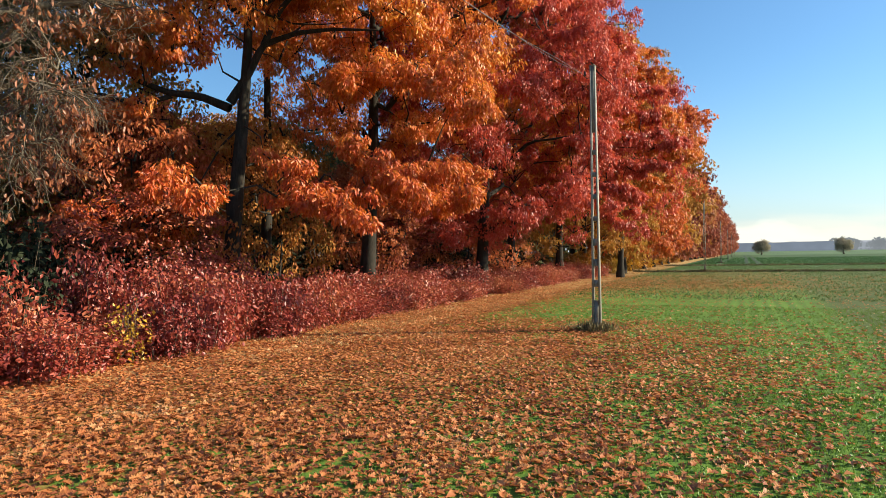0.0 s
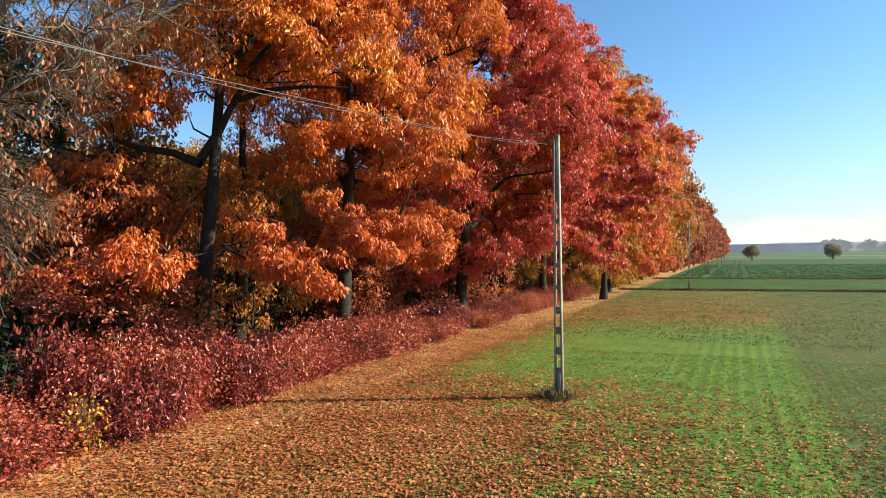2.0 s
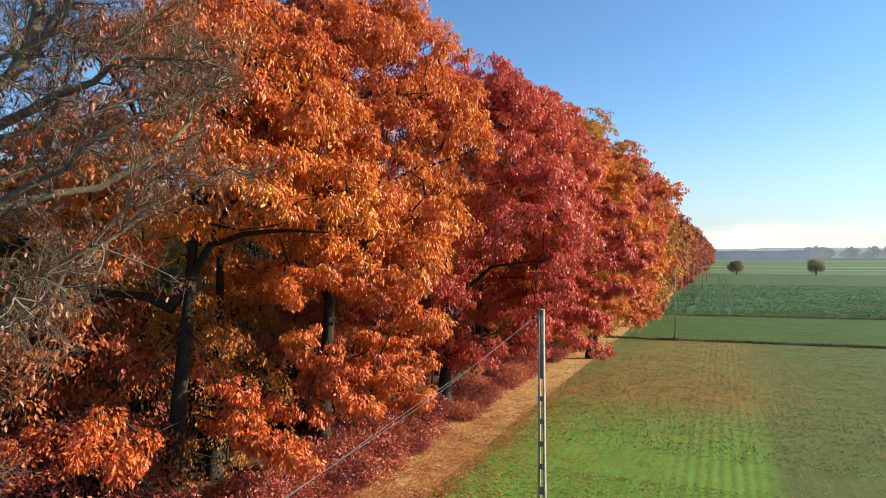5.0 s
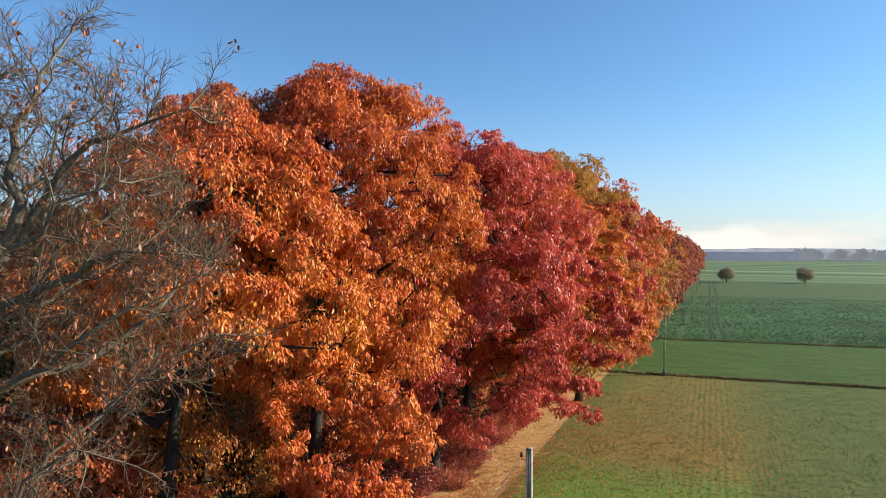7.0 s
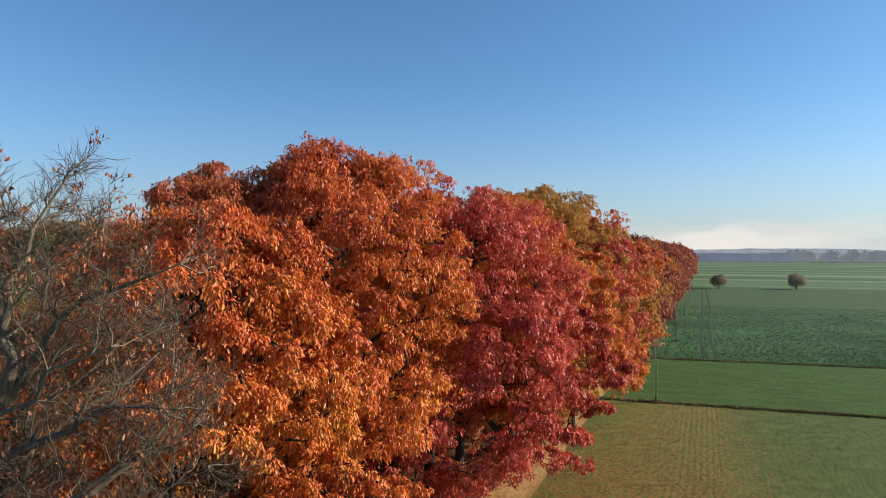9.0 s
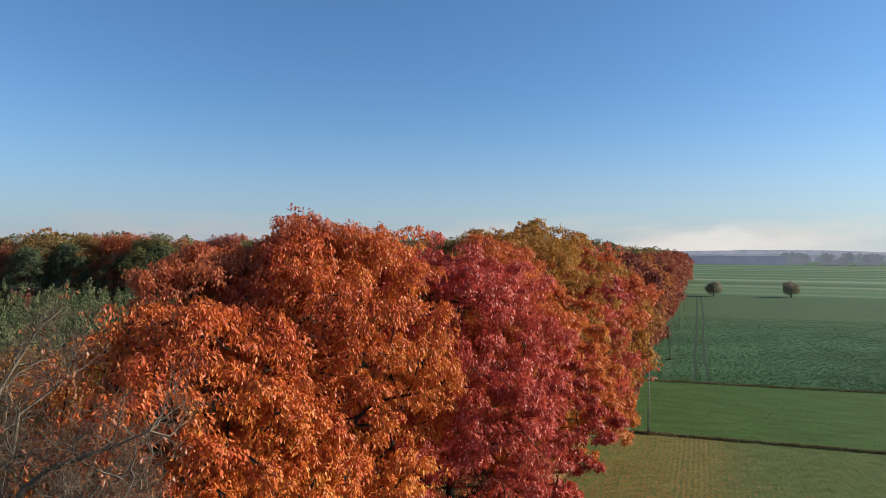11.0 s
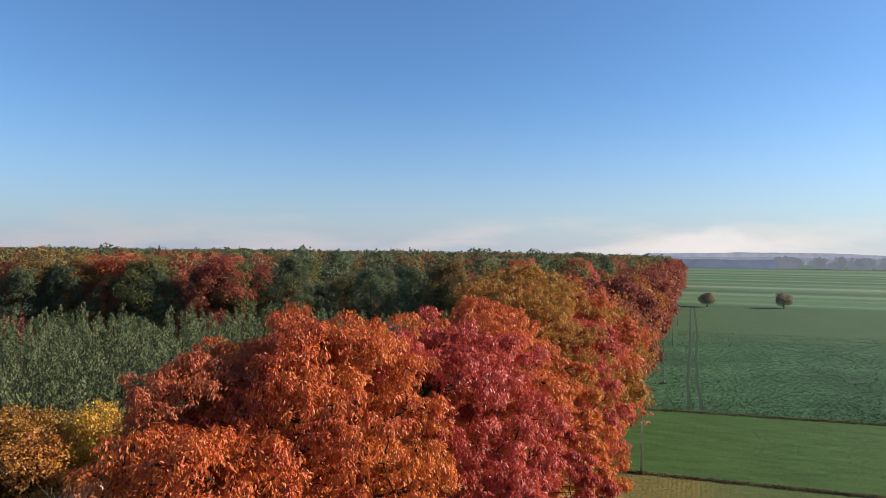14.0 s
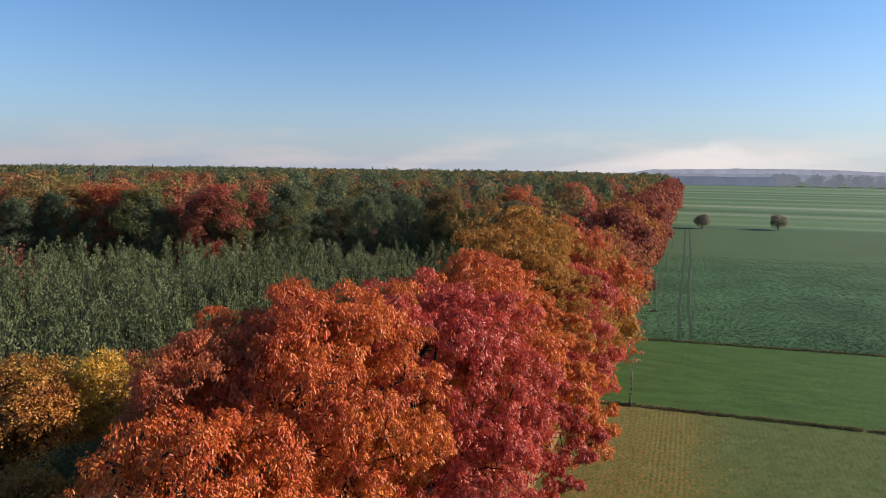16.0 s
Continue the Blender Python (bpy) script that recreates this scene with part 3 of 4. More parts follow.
        v = box_piece((min(xo, xi), -dy0, -0.3), (max(xo, xi), dy0, height), (min(yo, yi), -dy1), (max(yo, yi), dy1))
        part("flange", mesh_tris("flange", *v, CONCRETE), root)
    # web: solid above, rungs between openings below
    cuts = [(-0.3, 0.95)]
    z = 0.95
    for k in range(8):
        gap, bar = (0.42, 0.22) if k < 3 else (0.55, 0.14)
        cuts.append((z + gap, z + gap + bar))
        z += gap + bar
    cuts[-1] = (cuts[-1][0], height - 0.02)
    for a, c in cuts:
        w0, w1 = (b - fb) + ((t - ft) - (b - fb)) * a / height, (b - fb) + ((t - ft) - (b - fb)) * c / height
        v = box_piece((-w0 - 0.004, -0.045, a), (w0 + 0.004, 0.045, c), (-w1 - 0.004, -0.04), (w1 + 0.004, 0.04))
        part("web_panel", mesh_tris("web_panel", *v, CONCRETE), root)
    hook = part("hook", mesh_tris("hook", *tube([(-0.09, 0, height - 0.35), (-0.2, 0, height - 0.35), (-0.25, 0, height - 0.3), (-0.25, 0, height - 0.2)], [0.014] * 4, 6), STEEL), root, "rusty steel hook")
    zi = height - 0.22
    part("insulator", mesh_tris("insulator", *tube([(-0.25, 0, zi - 0.06), (-0.25, 0, zi - 0.05), (-0.25, 0, zi), (-0.25, 0, zi + 0.01), (-0.25, 0, zi + 0.08), (-0.25, 0, zi + 0.1)], [0.01, 0.045, 0.05, 0.03, 0.035, 0.005], 10), CERAMIC), hook, "brown ceramic insulator")
    part("cap", mesh_tris("cap", *box_piece((-0.1, -0.08, height), (0.1, 0.08, height + 0.035), (-0.085, -0.065), (0.085, 0.065)), CONCRETE), root)
    return root


POLE_Y = [19.55, 79.6, 136.6, 194.0, 252.0, 310.0]
pole = build_pole((-4.1, POLE_Y[0], 0))
for y in POLE_Y[1:]:
    copy_thing(pole, pose(-4.1, y, 0))
a, c = -40.0, POLE_Y[0]
root = thing("overhead_cable", (-4.35, a, 8.0), "pair of thin grey sagging overhead cables", "cable")
for off in (-0.02, 0.02):
    s = np.linspace(0, 1, 40)
    pts = np.stack([np.full(40, off), s * (c - a), -4 * 1.95 * s * (1 - s) + 0.03 * np.sin(s * 40 + off * 60)], 1)
    part("strand", mesh_tris("strand", *tube(pts, np.full(40, 0.0058), 5), CABLE), root)

# ---- trees of the row ----
ROW = "oaks along the field"
near_low = [(2.2, -4.9, 4.9), (2.9, -4.2, 4.2), (4.9, 0.8, 4.4), (5.7, 3.2, 5.4), (6.4, -1.0, 14.2), (5.4, -1.5, 11.6), (5.2, -0.6, 13.0), (4.4, -2.6, 12.4), (5.9, 0.8, 11.8), (6.2, 1.8, 13.0), (4.6, -1.4, 15.0), (3.4, -3.4, 13.6), (5.8, 2.4, 15.2), (5.0, 0.4, 16.6), (2.2, -4.6, 12.6), (0.6, -5.0, 13.4), (-2.5, -1.5, 11.2), (-3.5, -2.0, 12.6), (-1.5, -1.6, 12.2), (-4.6, -2.3, 11.0), (-1.0, -3.0, 11.6), (0.5, -3.2, 12.2), (-3.0, -3.4, 13.6), (-5.2, -2.6, 12.4), (-0.6, -1.9, 9.4), (-1.6, -2.2, 9.9), (0.2, -2.6, 10.2), (-2.4, -2.0, 9.4), (-0.8, -3.0, 10.8), (5.6, 3.2, 11.2), (4.4, 3.6, 10.4), (-3.1, -1.5, 5.1), (-2.1, -2.0, 3.5), (3.7, -0.5, 5.6), (4.2, -1.0, 4.3), (5.5, -1.0, 4.1), (6.1, -0.5, 3.9), (-1.9, -4.0, 3.9), (-3.0, -3.5, 7.5)]
build_tree("oak_tree", (-17.2, 17.5, 0), "large oak with orange leaves and dark open limbs", "tree", 11, ORANGE, 20.3, 9.8, 5.2, 5.2, (1.5, 0.8), 110, 66000, 0.2, 0.083, False,
           1.0, 13, 0.36, extra=near_low, lobes=24, flat=0.55, sprays=10, spread=0.2, group=ROW)
open_oak = bpy.data.objects["oak_tree"]
rng_l = np.random.default_rng(41)
for line, r0 in (([(0.1, 0.1, 8.0), (-0.9, -0.3, 8.5), (-1.9, -0.8, 8.5), (-3.0, -1.4, 9.2), (-3.9, -1.7, 10.6), (-5.0, -2.1, 12.0)], 0.17),
                 ([(0.1, 0.1, 8.2), (0.6, 0.3, 9.3), (1.3, 0.6, 10.3), (2.4, 1.1, 10.7), (3.6, 1.6, 10.9), (5.2, 2.2, 10.8)], 0.19),
                 ([(1.3, 0.6, 10.3), (1.7, 0.9, 11.6), (2.5, 1.3, 12.6), (3.2, 1.4, 14.2), (3.6, 1.2, 16.2)], 0.13),
                 ([(-1.9, -0.8, 8.5), (-2.8, -1.6, 8.2), (-4.2, -2.4, 8.6), (-5.6, -2.8, 9.0)], 0.1)):
    pts = np.array(line) + np.concatenate([np.zeros((1, 3)), rng_l.normal(0, 0.08, (len(line) - 1, 3))])
    u = np.linspace(0, len(line) - 1, 3 * len(line))
    pts = np.stack([np.interp(u, np.arange(len(line)), pts[:, c]) for c in range(3)], 1)
    part("limb", mesh_tris("limb", *tube(pts, np.linspace(r0, 0.035, len(pts)), 8), BARK), open_oak)
mid_low = [(2.9, -4.5, 5.0), (3.4, -5.0, 5.6), (4.1, 0.4, 5.5), (3.7, -0.4, 6.1), (4.3, 1.8, 6.6), (3.3, -6.8, 8.8), (4.5, -4.2, 9.6), (1.9, 2.6, 4.8), (4.7, -3.0, 12.5), (4.8, -1.5, 15.5), (4.5, 2.0, 10.5), (4.0, -5.6, 9.0), (2.7, -6.4, 12.0), (2.5, -5.8, 14.5), (1.7, -5.4, 17.0), (1.3, -5.6, 15.5), (2.1, -6.2, 13.0), (0.7, -5.0, 18.5), (3.5, -5.2, 16.0), (3.7, -4.4, 13.4), (4.5, -3.4, 14.2), (2.9, -4.6, 17.8), (-0.1, -2.6, 19.6), (-0.9, -3.6, 18.6), (0.9, -3.4, 19.2), (-1.5, -1.6, 20.2), (-2.1, -3.0, 18.4), (2.7, -5.5, 8.9), (5.6, -5.5, 8.7), (6.8, -5.0, 8.9), (2.9, -5.5, 6.7), (4.2, -5.5, 5.6), (5.4, -5.5, 4.8), (6.0, -4.0, 5.7), (6.4, -3.5, 4.6), (7.5, -4.5, 7.7)]
build_tree("oak_tree", (-16.2, 25.5, 0), "tall spreading oak with glowing orange leaves", "tree", 12, ORANGE, 24.1, 7.0, 7.3, 7.6, (0.1, 2.0), 325, 205000, 0.205, 0.083, False,
           1.15, 12, 0.4, extra=mid_low, lobes=30, flat=0.6, sprays=14, spread=0.165, group=ROW)
build_tree("oak_tree", (-20.0, 22.6, 0), "oak with rust-red leaves crowded between its neighbours", "tree", 26, ORANGE_RED, 22.3, 11.5, 4.4, 4.4, (1.2, 0.6), 90, 42000, 0.19, 0.08, False,
           1.1, 8, 0.3, lobes=16, flat=0.6, sprays=10, spread=0.2, group=ROW)
red_low = [(8.2, 5.4, 4.2), (8.3, 6.6, 7.8), (8.0, 3.4, 6.2), (8.4, 4.6, 9.6), (7.0, 1.0, 5.6), (7.6, 7.4, 5.2), (7.2, -1.5, 8.2), (6.8, -3.6, 13.8), (7.4, 2.0, 12.0), (10.4, 6.3, 9.6), (9.6, 5.1, 8.0), (10.6, 8.7, 9.9), (9.2, 7.1, 11.4), (8.2, 4.5, 6.2), (10.2, 10.6, 9.0), (9.4, 5.6, 12.6), (8.6, 8.2, 13.4)]
build_tree("oak_tree", (-14.8, 36.5, 0), "broad red oak with dense crimson-pink leaves hanging low", "tree", 13, RED, 23.3, 2.6, 8.6, 9.2, (1.2, 0.9), 310, 195000, 0.21, 0.085, False,
           1.15, 11, 0.4, extra=red_low, lobes=30, flat=0.65, sprays=14, spread=0.165, group=ROW)
over = [(11.2, 0.4, 12.0), (12.4, 2.6, 10.2), (13.0, 1.2, 9.4), (11.8, 0.0, 10.6), (12.2, -1.4, 9.0), (10.6, 5.2, 7.8), (9.6, 1.2, 6.6), (10.6, -2.0, 13.4), (11.4, 3.2, 12.4), (10.4, 1.4, 15.6), (10.8, -0.6, 14.6), (9.8, 2.4, 17.4)]
build_tree("oak_tree", (-16.6, 46.8, 0), "tall oak with rust-orange leaves and long low branches over the field", "tree", 14, ORANGE, 23.5, 5.0, 8.4, 7.4, (2.3, 0.0), 220, 116000, 0.22, 0.098, False, 1.3, 10, 0.36,
           extra=over, group=ROW, lobes=26, sprays=14, spread=0.175, flat=0.7)
build_tree("oak_tree", (-15.2, 56.5, 0), "oak with dull olive-bronze leaves", "tree", 15, BROWN, 25.3, 2.0, 8.8, 7.2, (1.2, 0.0), 165, 70000, 0.24, 0.115, False, 1.4, 9, 0.36, group=ROW, lobes=24, sprays=11, spread=0.2, flat=0.7)
build_tree("oak_tree", (-10.8, 62.5, 0), "lower red oak leaning out from under bronze neighbours", "tree", 28, RED, 20.6, 6.0, 6.2, 5.6, (1.4, 0.0), 95, 34000, 0.27, 0.12, False, 1.3, 8, 0.3, group=ROW, lobes=18, sprays=14, spread=0.2, flat=0.7)
build_tree("oak_tree", (-15.4, 67.0, 0), "tall thinning oak with olive-bronze leaves and bare top twigs", "tree", 16, BROWN, 25.8, 2.0, 9.4, 7.8, (1.2, 0.0), 140, 40000, 0.34, 0.16, False, 1.5, 9, 0.36, group=ROW, lobes=22, sprays=22, spread=0.14)
build_tree("oak_tree", (-19.5, 79.5, 0), "tall oak with dull bronze leaves", "tree", 17, BROWN, 24.8, 8.0, 7.4, 8.5, (0, 0), 95, 20000, 0.4, 0.2, False, 1.6, 9, 0.36, group=ROW)
build_tree("oak_tree", (-12.6, 74.5, 0), "wide orange-red oak leaning out over the field edge", "tree", 18, ORANGE_FIRE, 24.0, 2.0, 9.2, 7.0, (0.9, 0.0), 140, 40000, 0.36, 0.17, False, 1.5, 8, 0.36, group=ROW, lobes=22, sprays=22, spread=0.14)
build_tree("oak_tree", (-13.4, 84.5, 0), "oak with dull olive-bronze leaves", "tree", 19, BROWN, 21.5, 1.8, 8.8, 7.0, (1.2, 0.0), 110, 26000, 0.42, 0.22, False, 1.8, 8, 0.34, group=ROW)
build_tree("oak_tree", (-13.2, 95.0, 0), "oak with dull red leaves", "tree", 20, MAROON, 21.8, 1.8, 8.4, 7.0, (1.0, 0.0), 85, 17000, 0.5, 0.27, False, 1.8, 7, 0.34, group=ROW)
build_tree("oak_tree", (-13.4, 107.5, 0), "oak with mixed olive and rust leaves", "tree", 21, BROWN, 20.0, 2.0, 7.8, 7.4, (0.6, 0.0), 80, 15000, 0.52, 0.28, False, 1.9, 7, 0.34, group=ROW)
build_tree("oak_tree", (-13.8, 121.0, 0), "wide oak with dull red leaves over the field edge", "tree", 22, MAROON, 19.4, 2.0, 8.4, 7.6, (0.6, 0.0), 80, 15000, 0.55, 0.3, False, 1.9, 7, 0.34, group=ROW)


def recolour(root, leaf):
    for c in root.children:
        if c.name.startswith("crown"):
            c.material_slots[0].link = "OBJECT"
            c.material_slots[0].material = leaf


rng_row = np.random.default_rng(5)
YOUNG = "young oaks beneath the row"
young = build_tree("young_oak", (-20.8, 30.8, 0), "young oak with rust leaves in the shade of the row", "tree", 27, ORANGE_RED, 8.2, 1.0, 2.8, 2.8, (0, 0), 44, 8600, 0.17, 0.08, False, 0.9, 6, 0.09, group=YOUNG, lobes=12, sprays=10, spread=0.16)
for x, y, z, leaf in ((-20.8, 16.2, 1.1, ORANGE_RED), (-22.8, 16.6, 1.1, MAROON), (-21.4, 24.6, 1.15, BRONZE), (-19.0, 29.6, 0.95, ORANGE_RED), (-20.6, 35.0, 1.1, ORANGE_RED), (-17.8, 41.4, 0.9, ORANGE_RED),
                      (-20.4, 44.0, 1.15, ORANGE), (-18.4, 51.6, 0.95, ORANGE_RED), (-24.0, 20.0, 1.3, MAROON), (-24.6, 29.4, 1.35, BROWN), (-22.6, 38.4, 1.3, ORANGE_RED), (-18.9, 19.4, 1.1, BRONZE), (-18.4, 15.0, 0.62, CRIMSON), (-18.0, 32.6, 0.66, CRIMSON)):
    recolour(copy_thing(young, pose(x, y, 0, 0, 0, rng_row.uniform(0, 360)) @ Matrix.Diagonal((1.1, 1.1, z, 1))), leaf)
far_oak = build_tree("oak_tree", (-14.0, 135.0, 0), "far oak with maroon and rust leaves", "tree", 23, MAROON, 22.8, 1.5, 8.4, 7.8, (0.3, 0), 60, 8000, 0.75, 0.42, False, 2.0, 6, 0.34, group=ROW, spread=0.4)
far_oak_low = build_tree("oak_tree", (-14.2, 148.0, 0), "far oak with maroon and rust leaves", "tree", 24, MAROON, 21.6, 1.5, 8.2, 8.0, (0.3, 0), 55, 7000, 0.8, 0.45, False, 2.0, 6, 0.34, group=ROW, spread=0.4)
small_oak = build_tree("oak_tree", (-14.0, 250.0, 0), "distant oak with maroon leaves", "tree", 25, MAROON, 22.5, 1.5, 8.2, 8.2, (0, 0), 40, 2600, 1.2, 0.7, False, 2.2, 5, 0.34, group=ROW, spread=0.6)
for k in range(8):
    o = copy_thing((far_oak, far_oak_low)[k % 2], pose(-14.0 + rng_row.uniform(-0.8, 0.8), 160 + k * 12.0, 0, 0, 0, rng_row.uniform(0, 360)))
    if k in (0, 3):
        recolour(o, (BRONZE, BROWN)[k // 3])
for k in range(32):
    copy_thing(small_oak, pose(-14.0 + rng_row.uniform(-1.2, 1.2), 264 + k * 13.0, 0, 0, 0, rng_row.uniform(0, 360)) @ Matrix.Diagonal((1, 1, rng_row.uniform(0.85, 1.1), 1)))


# ---- the nearly bare tree ----
def shoot(start, way, length, rng, n, lift, wob):
    """A branch that sets out along way and bends up (or, with a negative lift, down)."""
    pts, d = [np.array(start, float)], unit(np.array(way, float))
    for _ in range(n - 1):
        d = unit(d + rng.normal(0, wob, 3) + np.array([0, 0, lift]))
        pts.append(pts[-1] + d * length / (n - 1))
    return np.array(pts)


def fork(line, i, rng, spread):
    """A direction that leaves the branch at its point i."""
    t = unit(line[min(i + 1, len(line) - 1)] - line[i - 1])
    return unit(t + unit(np.cross(t, rng.normal(0, 1, 3))) * spread)


def bare_tree(at):
    rng = np.random.default_rng(31)
    root = thing("bare_tree", at, "old tree nearly bare, with pale limbs and fine drooping twigs", "tree")
    s = np.linspace(0, 1, 12)
    tp = np.stack([1.0 * s + 0.2 * np.sin(6 * s), 1.6 * s + 0.2 * np.cos(5 * s), 15.0 * s], 1)
    part("trunk", mesh_tris("trunk", *tube(tp, 0.34 * (1 - 0.66 * s) + 0.2 * np.exp(-s * 20), 10), PALE_BARK), root)
    fine, lp = [], []
    # crooked main limbs, then the lesser ones
    limbs = []
    for line in ([(0.9, 1.4, 12.0), (2.8, 2.75, 14.4), (3.5, 3.1, 15.6), (4.3, 3.4, 17.0), (5.2, 3.8, 17.5), (6.5, 4.3, 17.9)],
                 [(2.8, 2.75, 14.4), (3.3, 2.9, 15.9), (2.9, 3.0, 17.2), (3.2, 3.3, 18.6), (3.5, 3.9, 19.9)],
                 [(0.8, 1.3, 11.4), (2.4, 2.6, 13.4), (4.0, 3.3, 14.0), (5.0, 3.7, 14.7), (6.4, 4.3, 14.8)],
                 [(0.7, 1.2, 10.2), (2.0, 3.2, 11.6), (3.6, 4.8, 12.2), (4.6, 5.8, 13.6), (4.2, 6.6, 15.0)]):
        u = np.linspace(0, len(line) - 1, 10)
        limbs.append((np.stack([np.interp(u, np.arange(len(line)), np.array(line)[:, c]) for c in range(3)], 1) + rng.normal(0, 0.07, (10, 3)), 0.15, False))
    heads = [(2.4, 5.6, 18.6), (1.2, 3.6, 18.8), (5.0, 5.2, 16.6), (3.6, 7.2, 16.2), (5.8, 3.2, 16.2), (0.2, 5.4, 17.0), (5.4, 6.4, 12.6), (6.0, 3.6, 12.0), (6.6, 4.6, 14.2), (4.6, 0.2, 12.2),
             (5.0, 1.8, 9.4), (3.4, -0.6, 8.6), (3.8, 1.0, 6.4), (2.6, 1.4, 5.4)]
    for h in heads:
        h = np.array(h)
        z0 = np.clip(h[2] - 1.0 - np.hypot(h[0], h[1]) * rng.uniform(0.35, 0.6), 3.4, 14.6)
        a = np.array([np.interp(z0, tp[:, 2], tp[:, 0]), np.interp(z0, tp[:, 2], tp[:, 1]), z0])
        low = h[2] < 11.0
        limbs.append((bow(a, h, rng.uniform(0.5, 1.1) if low else rng.uniform(-0.9, 0.3), rng, 10, 0.24), 0.07 if low else 0.1, low))
    for limb, thick, low in limbs:
        pieces = [tube(limb, np.linspace(thick, 0.02, 10), 7)]
        for i in range(2, 10):
            for _ in range(2 if i < 5 else 3):
                br = shoot(limb[i], fork(limb, i, rng, 1.25), rng.uniform(0.9, 2.0) * (0.8 if i > 7 else 1.0), rng, 7, -0.1 if low else 0.06, 0.24)
                pieces.append(tube(br, np.linspace(0.024, 0.009, 7), 4))
                for q in range(1, 7):
                    for _ in range(2 if low else 3):
                        tw = shoot(br[q], fork(br, q, rng, 1.2), rng.uniform(0.3, 0.85), rng, 4, -0.2 if low else 0.08, 0.24)
                        fine.append(tube(tw, [0.0076, 0.0064, 0.005, 0.0038], 3))
                        for e in (1, 2):
                            st = shoot(tw[e], fork(tw, e, rng, 1.0), rng.uniform(0.2, 0.45), rng, 3, -0.25 if low else 0.08, 0.12)
                            fine.append(tube(st, [0.0058, 0.0047, 0.0036], 3))
                        if rng.random() < (0.34 if tw[-1][2] < 9.0 else (0.16 if tw[-1][2] < 13.0 else 0.1)):
                            lp.append(tw[-1])
        part("limb", mesh_tris("limb", *join(pieces), PALE_BARK), root)
    tagged(part("twig_mass", mesh_tris("twig_mass", *join(fine), TWIG), root, "fine brown twigs"), kind="stuff")
    lp = np.array(lp)
    lp = np.repeat(lp, 5, 0) + rng.normal(0, 0.08, (len(lp) * 5, 3))
    m = len(lp)
    part("crown", mesh_tris("crown", *leaves(lp, rng.normal(0, 0.4, (m, 3)) + np.array([0, 0, -1.0]), rng.normal(0, 1, (m, 3)), rng.uniform(0.1, 0.17, m), rng.uniform(0.045, 0.075, m), True), DRY_LEAF), root, "few dry rust-coloured leaves")
    return root


bare_tree((-15.8, 6.6, 0)).scale = (1.0, 1.0, 0.965)


# ---- hedge of saplings ----
def build_shrub(seed, leaf, label, height=1.8, r=1.0, count=1500, ln=0.17, wd=0.1, name="sapling_bush", category="bush", group="bushes along the wood"):
    rng = np.random.default_rng(seed)
    root = thing(name, (0, 0, 0), label, category, group)
    stems, pos = [], []
    for _ in range(22):
        a, q = rng.uniform(0, 6.283), rng.uniform(0, 1) ** 0.6
        foot = np.array([math.cos(a) * q * r * 0.7, math.sin(a) * q * r * 0.7, -0.03])
        tip = np.array([math.cos(a) * q * r * 1.1, math.sin(a) * q * r * 1.1, height * rng.uniform(0.6, 1.0) * (1.05 - 0.3 * q)]) + rng.normal(0, 0.08, 3)
        st = bow(foot, tip, 0.0, rng, 6, 0.04)
        stems.append(tube(st[[0, 3, 5]], np.array([0.014, 0.01, 0.005]), 3))
        k = count // 22
        u = rng.uniform(0.06, 1.03, k)
        p = np.stack([np.interp(u, np.linspace(0, 1, 6), st[:, c]) for c in range(3)], 1)
        w = rng.normal(0, 1, (k, 3)) * np.array([0.2, 0.2, 0.1])
        pos.append(p + w)
    pos = np.concatenate(pos)
    m = len(pos)
    axis = rng.normal(0, 0.6, (m, 3)) + np.array([0, 0, -0.45]) + pos * np.array([0.4, 0.4, 0])
    s = rng.uniform(0.6, 1.25, m)
    tagged(part("stem_mass", mesh_tris("stem_mass", *join(stems), TWIG), root), kind="stuff")
    part("foliage", mesh_tris("foliage", *leaves(pos, axis, rng.normal(0, 0.6, (m, 3)) + np.array([0.3, -0.1, 0.6]), ln * s, wd * s), leaf), root)
    return root


rng_h = np.random.default_rng(8)
kinds = [build_shrub(40 + i, CRIMSON, "dense crimson-leaved oak sapling bush at the wood's edge", 1.8, 0.95, 2200, 0.125, 0.074) for i in range(5)]
spots = []
y = 3.0
while y < 66:
    tall = 1.25 if y < 8.4 else 0.66 if y < 10.3 else (1.3 if y < 14.5 else (1.1 if y < 18 else 0.86))
    for k, x in enumerate((-13.5, -14.7, -15.9)):
        if (k == 2 and y > 40) or (k == 0 and rng_h.random() < 0.16):
            continue
        spots.append((x + rng_h.uniform(-0.3, 0.3) + (0.35 if y < 16 else -0.25), y + rng_h.uniform(-0.35, 0.35), tall * rng_h.uniform(0.62, 1.32) * (0.85 if k == 0 else 1.05)))
    y += 1.15 if y < 30 else 1.5
for i, (x, y, s) in enumerate(spots):
    m = pose(x, y, 0, 0, 0, rng_h.uniform(0, 360)) @ Matrix.Diagonal((1.05, 1.05, s, 1))
    if i < len(kinds):
        kinds[i].matrix_basis = m
    else:
        src = kinds[i % len(kinds)]
        copy = copy_thing(src, Matrix.Identity(4))
        copy.matrix_basis = m
tip = build_shrub(60, GOLD, "small sapling with clear yellow leaves among crimson bushes", 1.75, 0.24, 300, 0.11, 0.075)
tip.location = (-12.95, 9.9, 0.0)
edge_bush = build_shrub(62, YELLOW, "olive-yellow bush at the foot of the far oaks", 3.0, 1.7, 1100, 0.3, 0.18)
edge_bush.location = (-14.6, 64.0, 0)
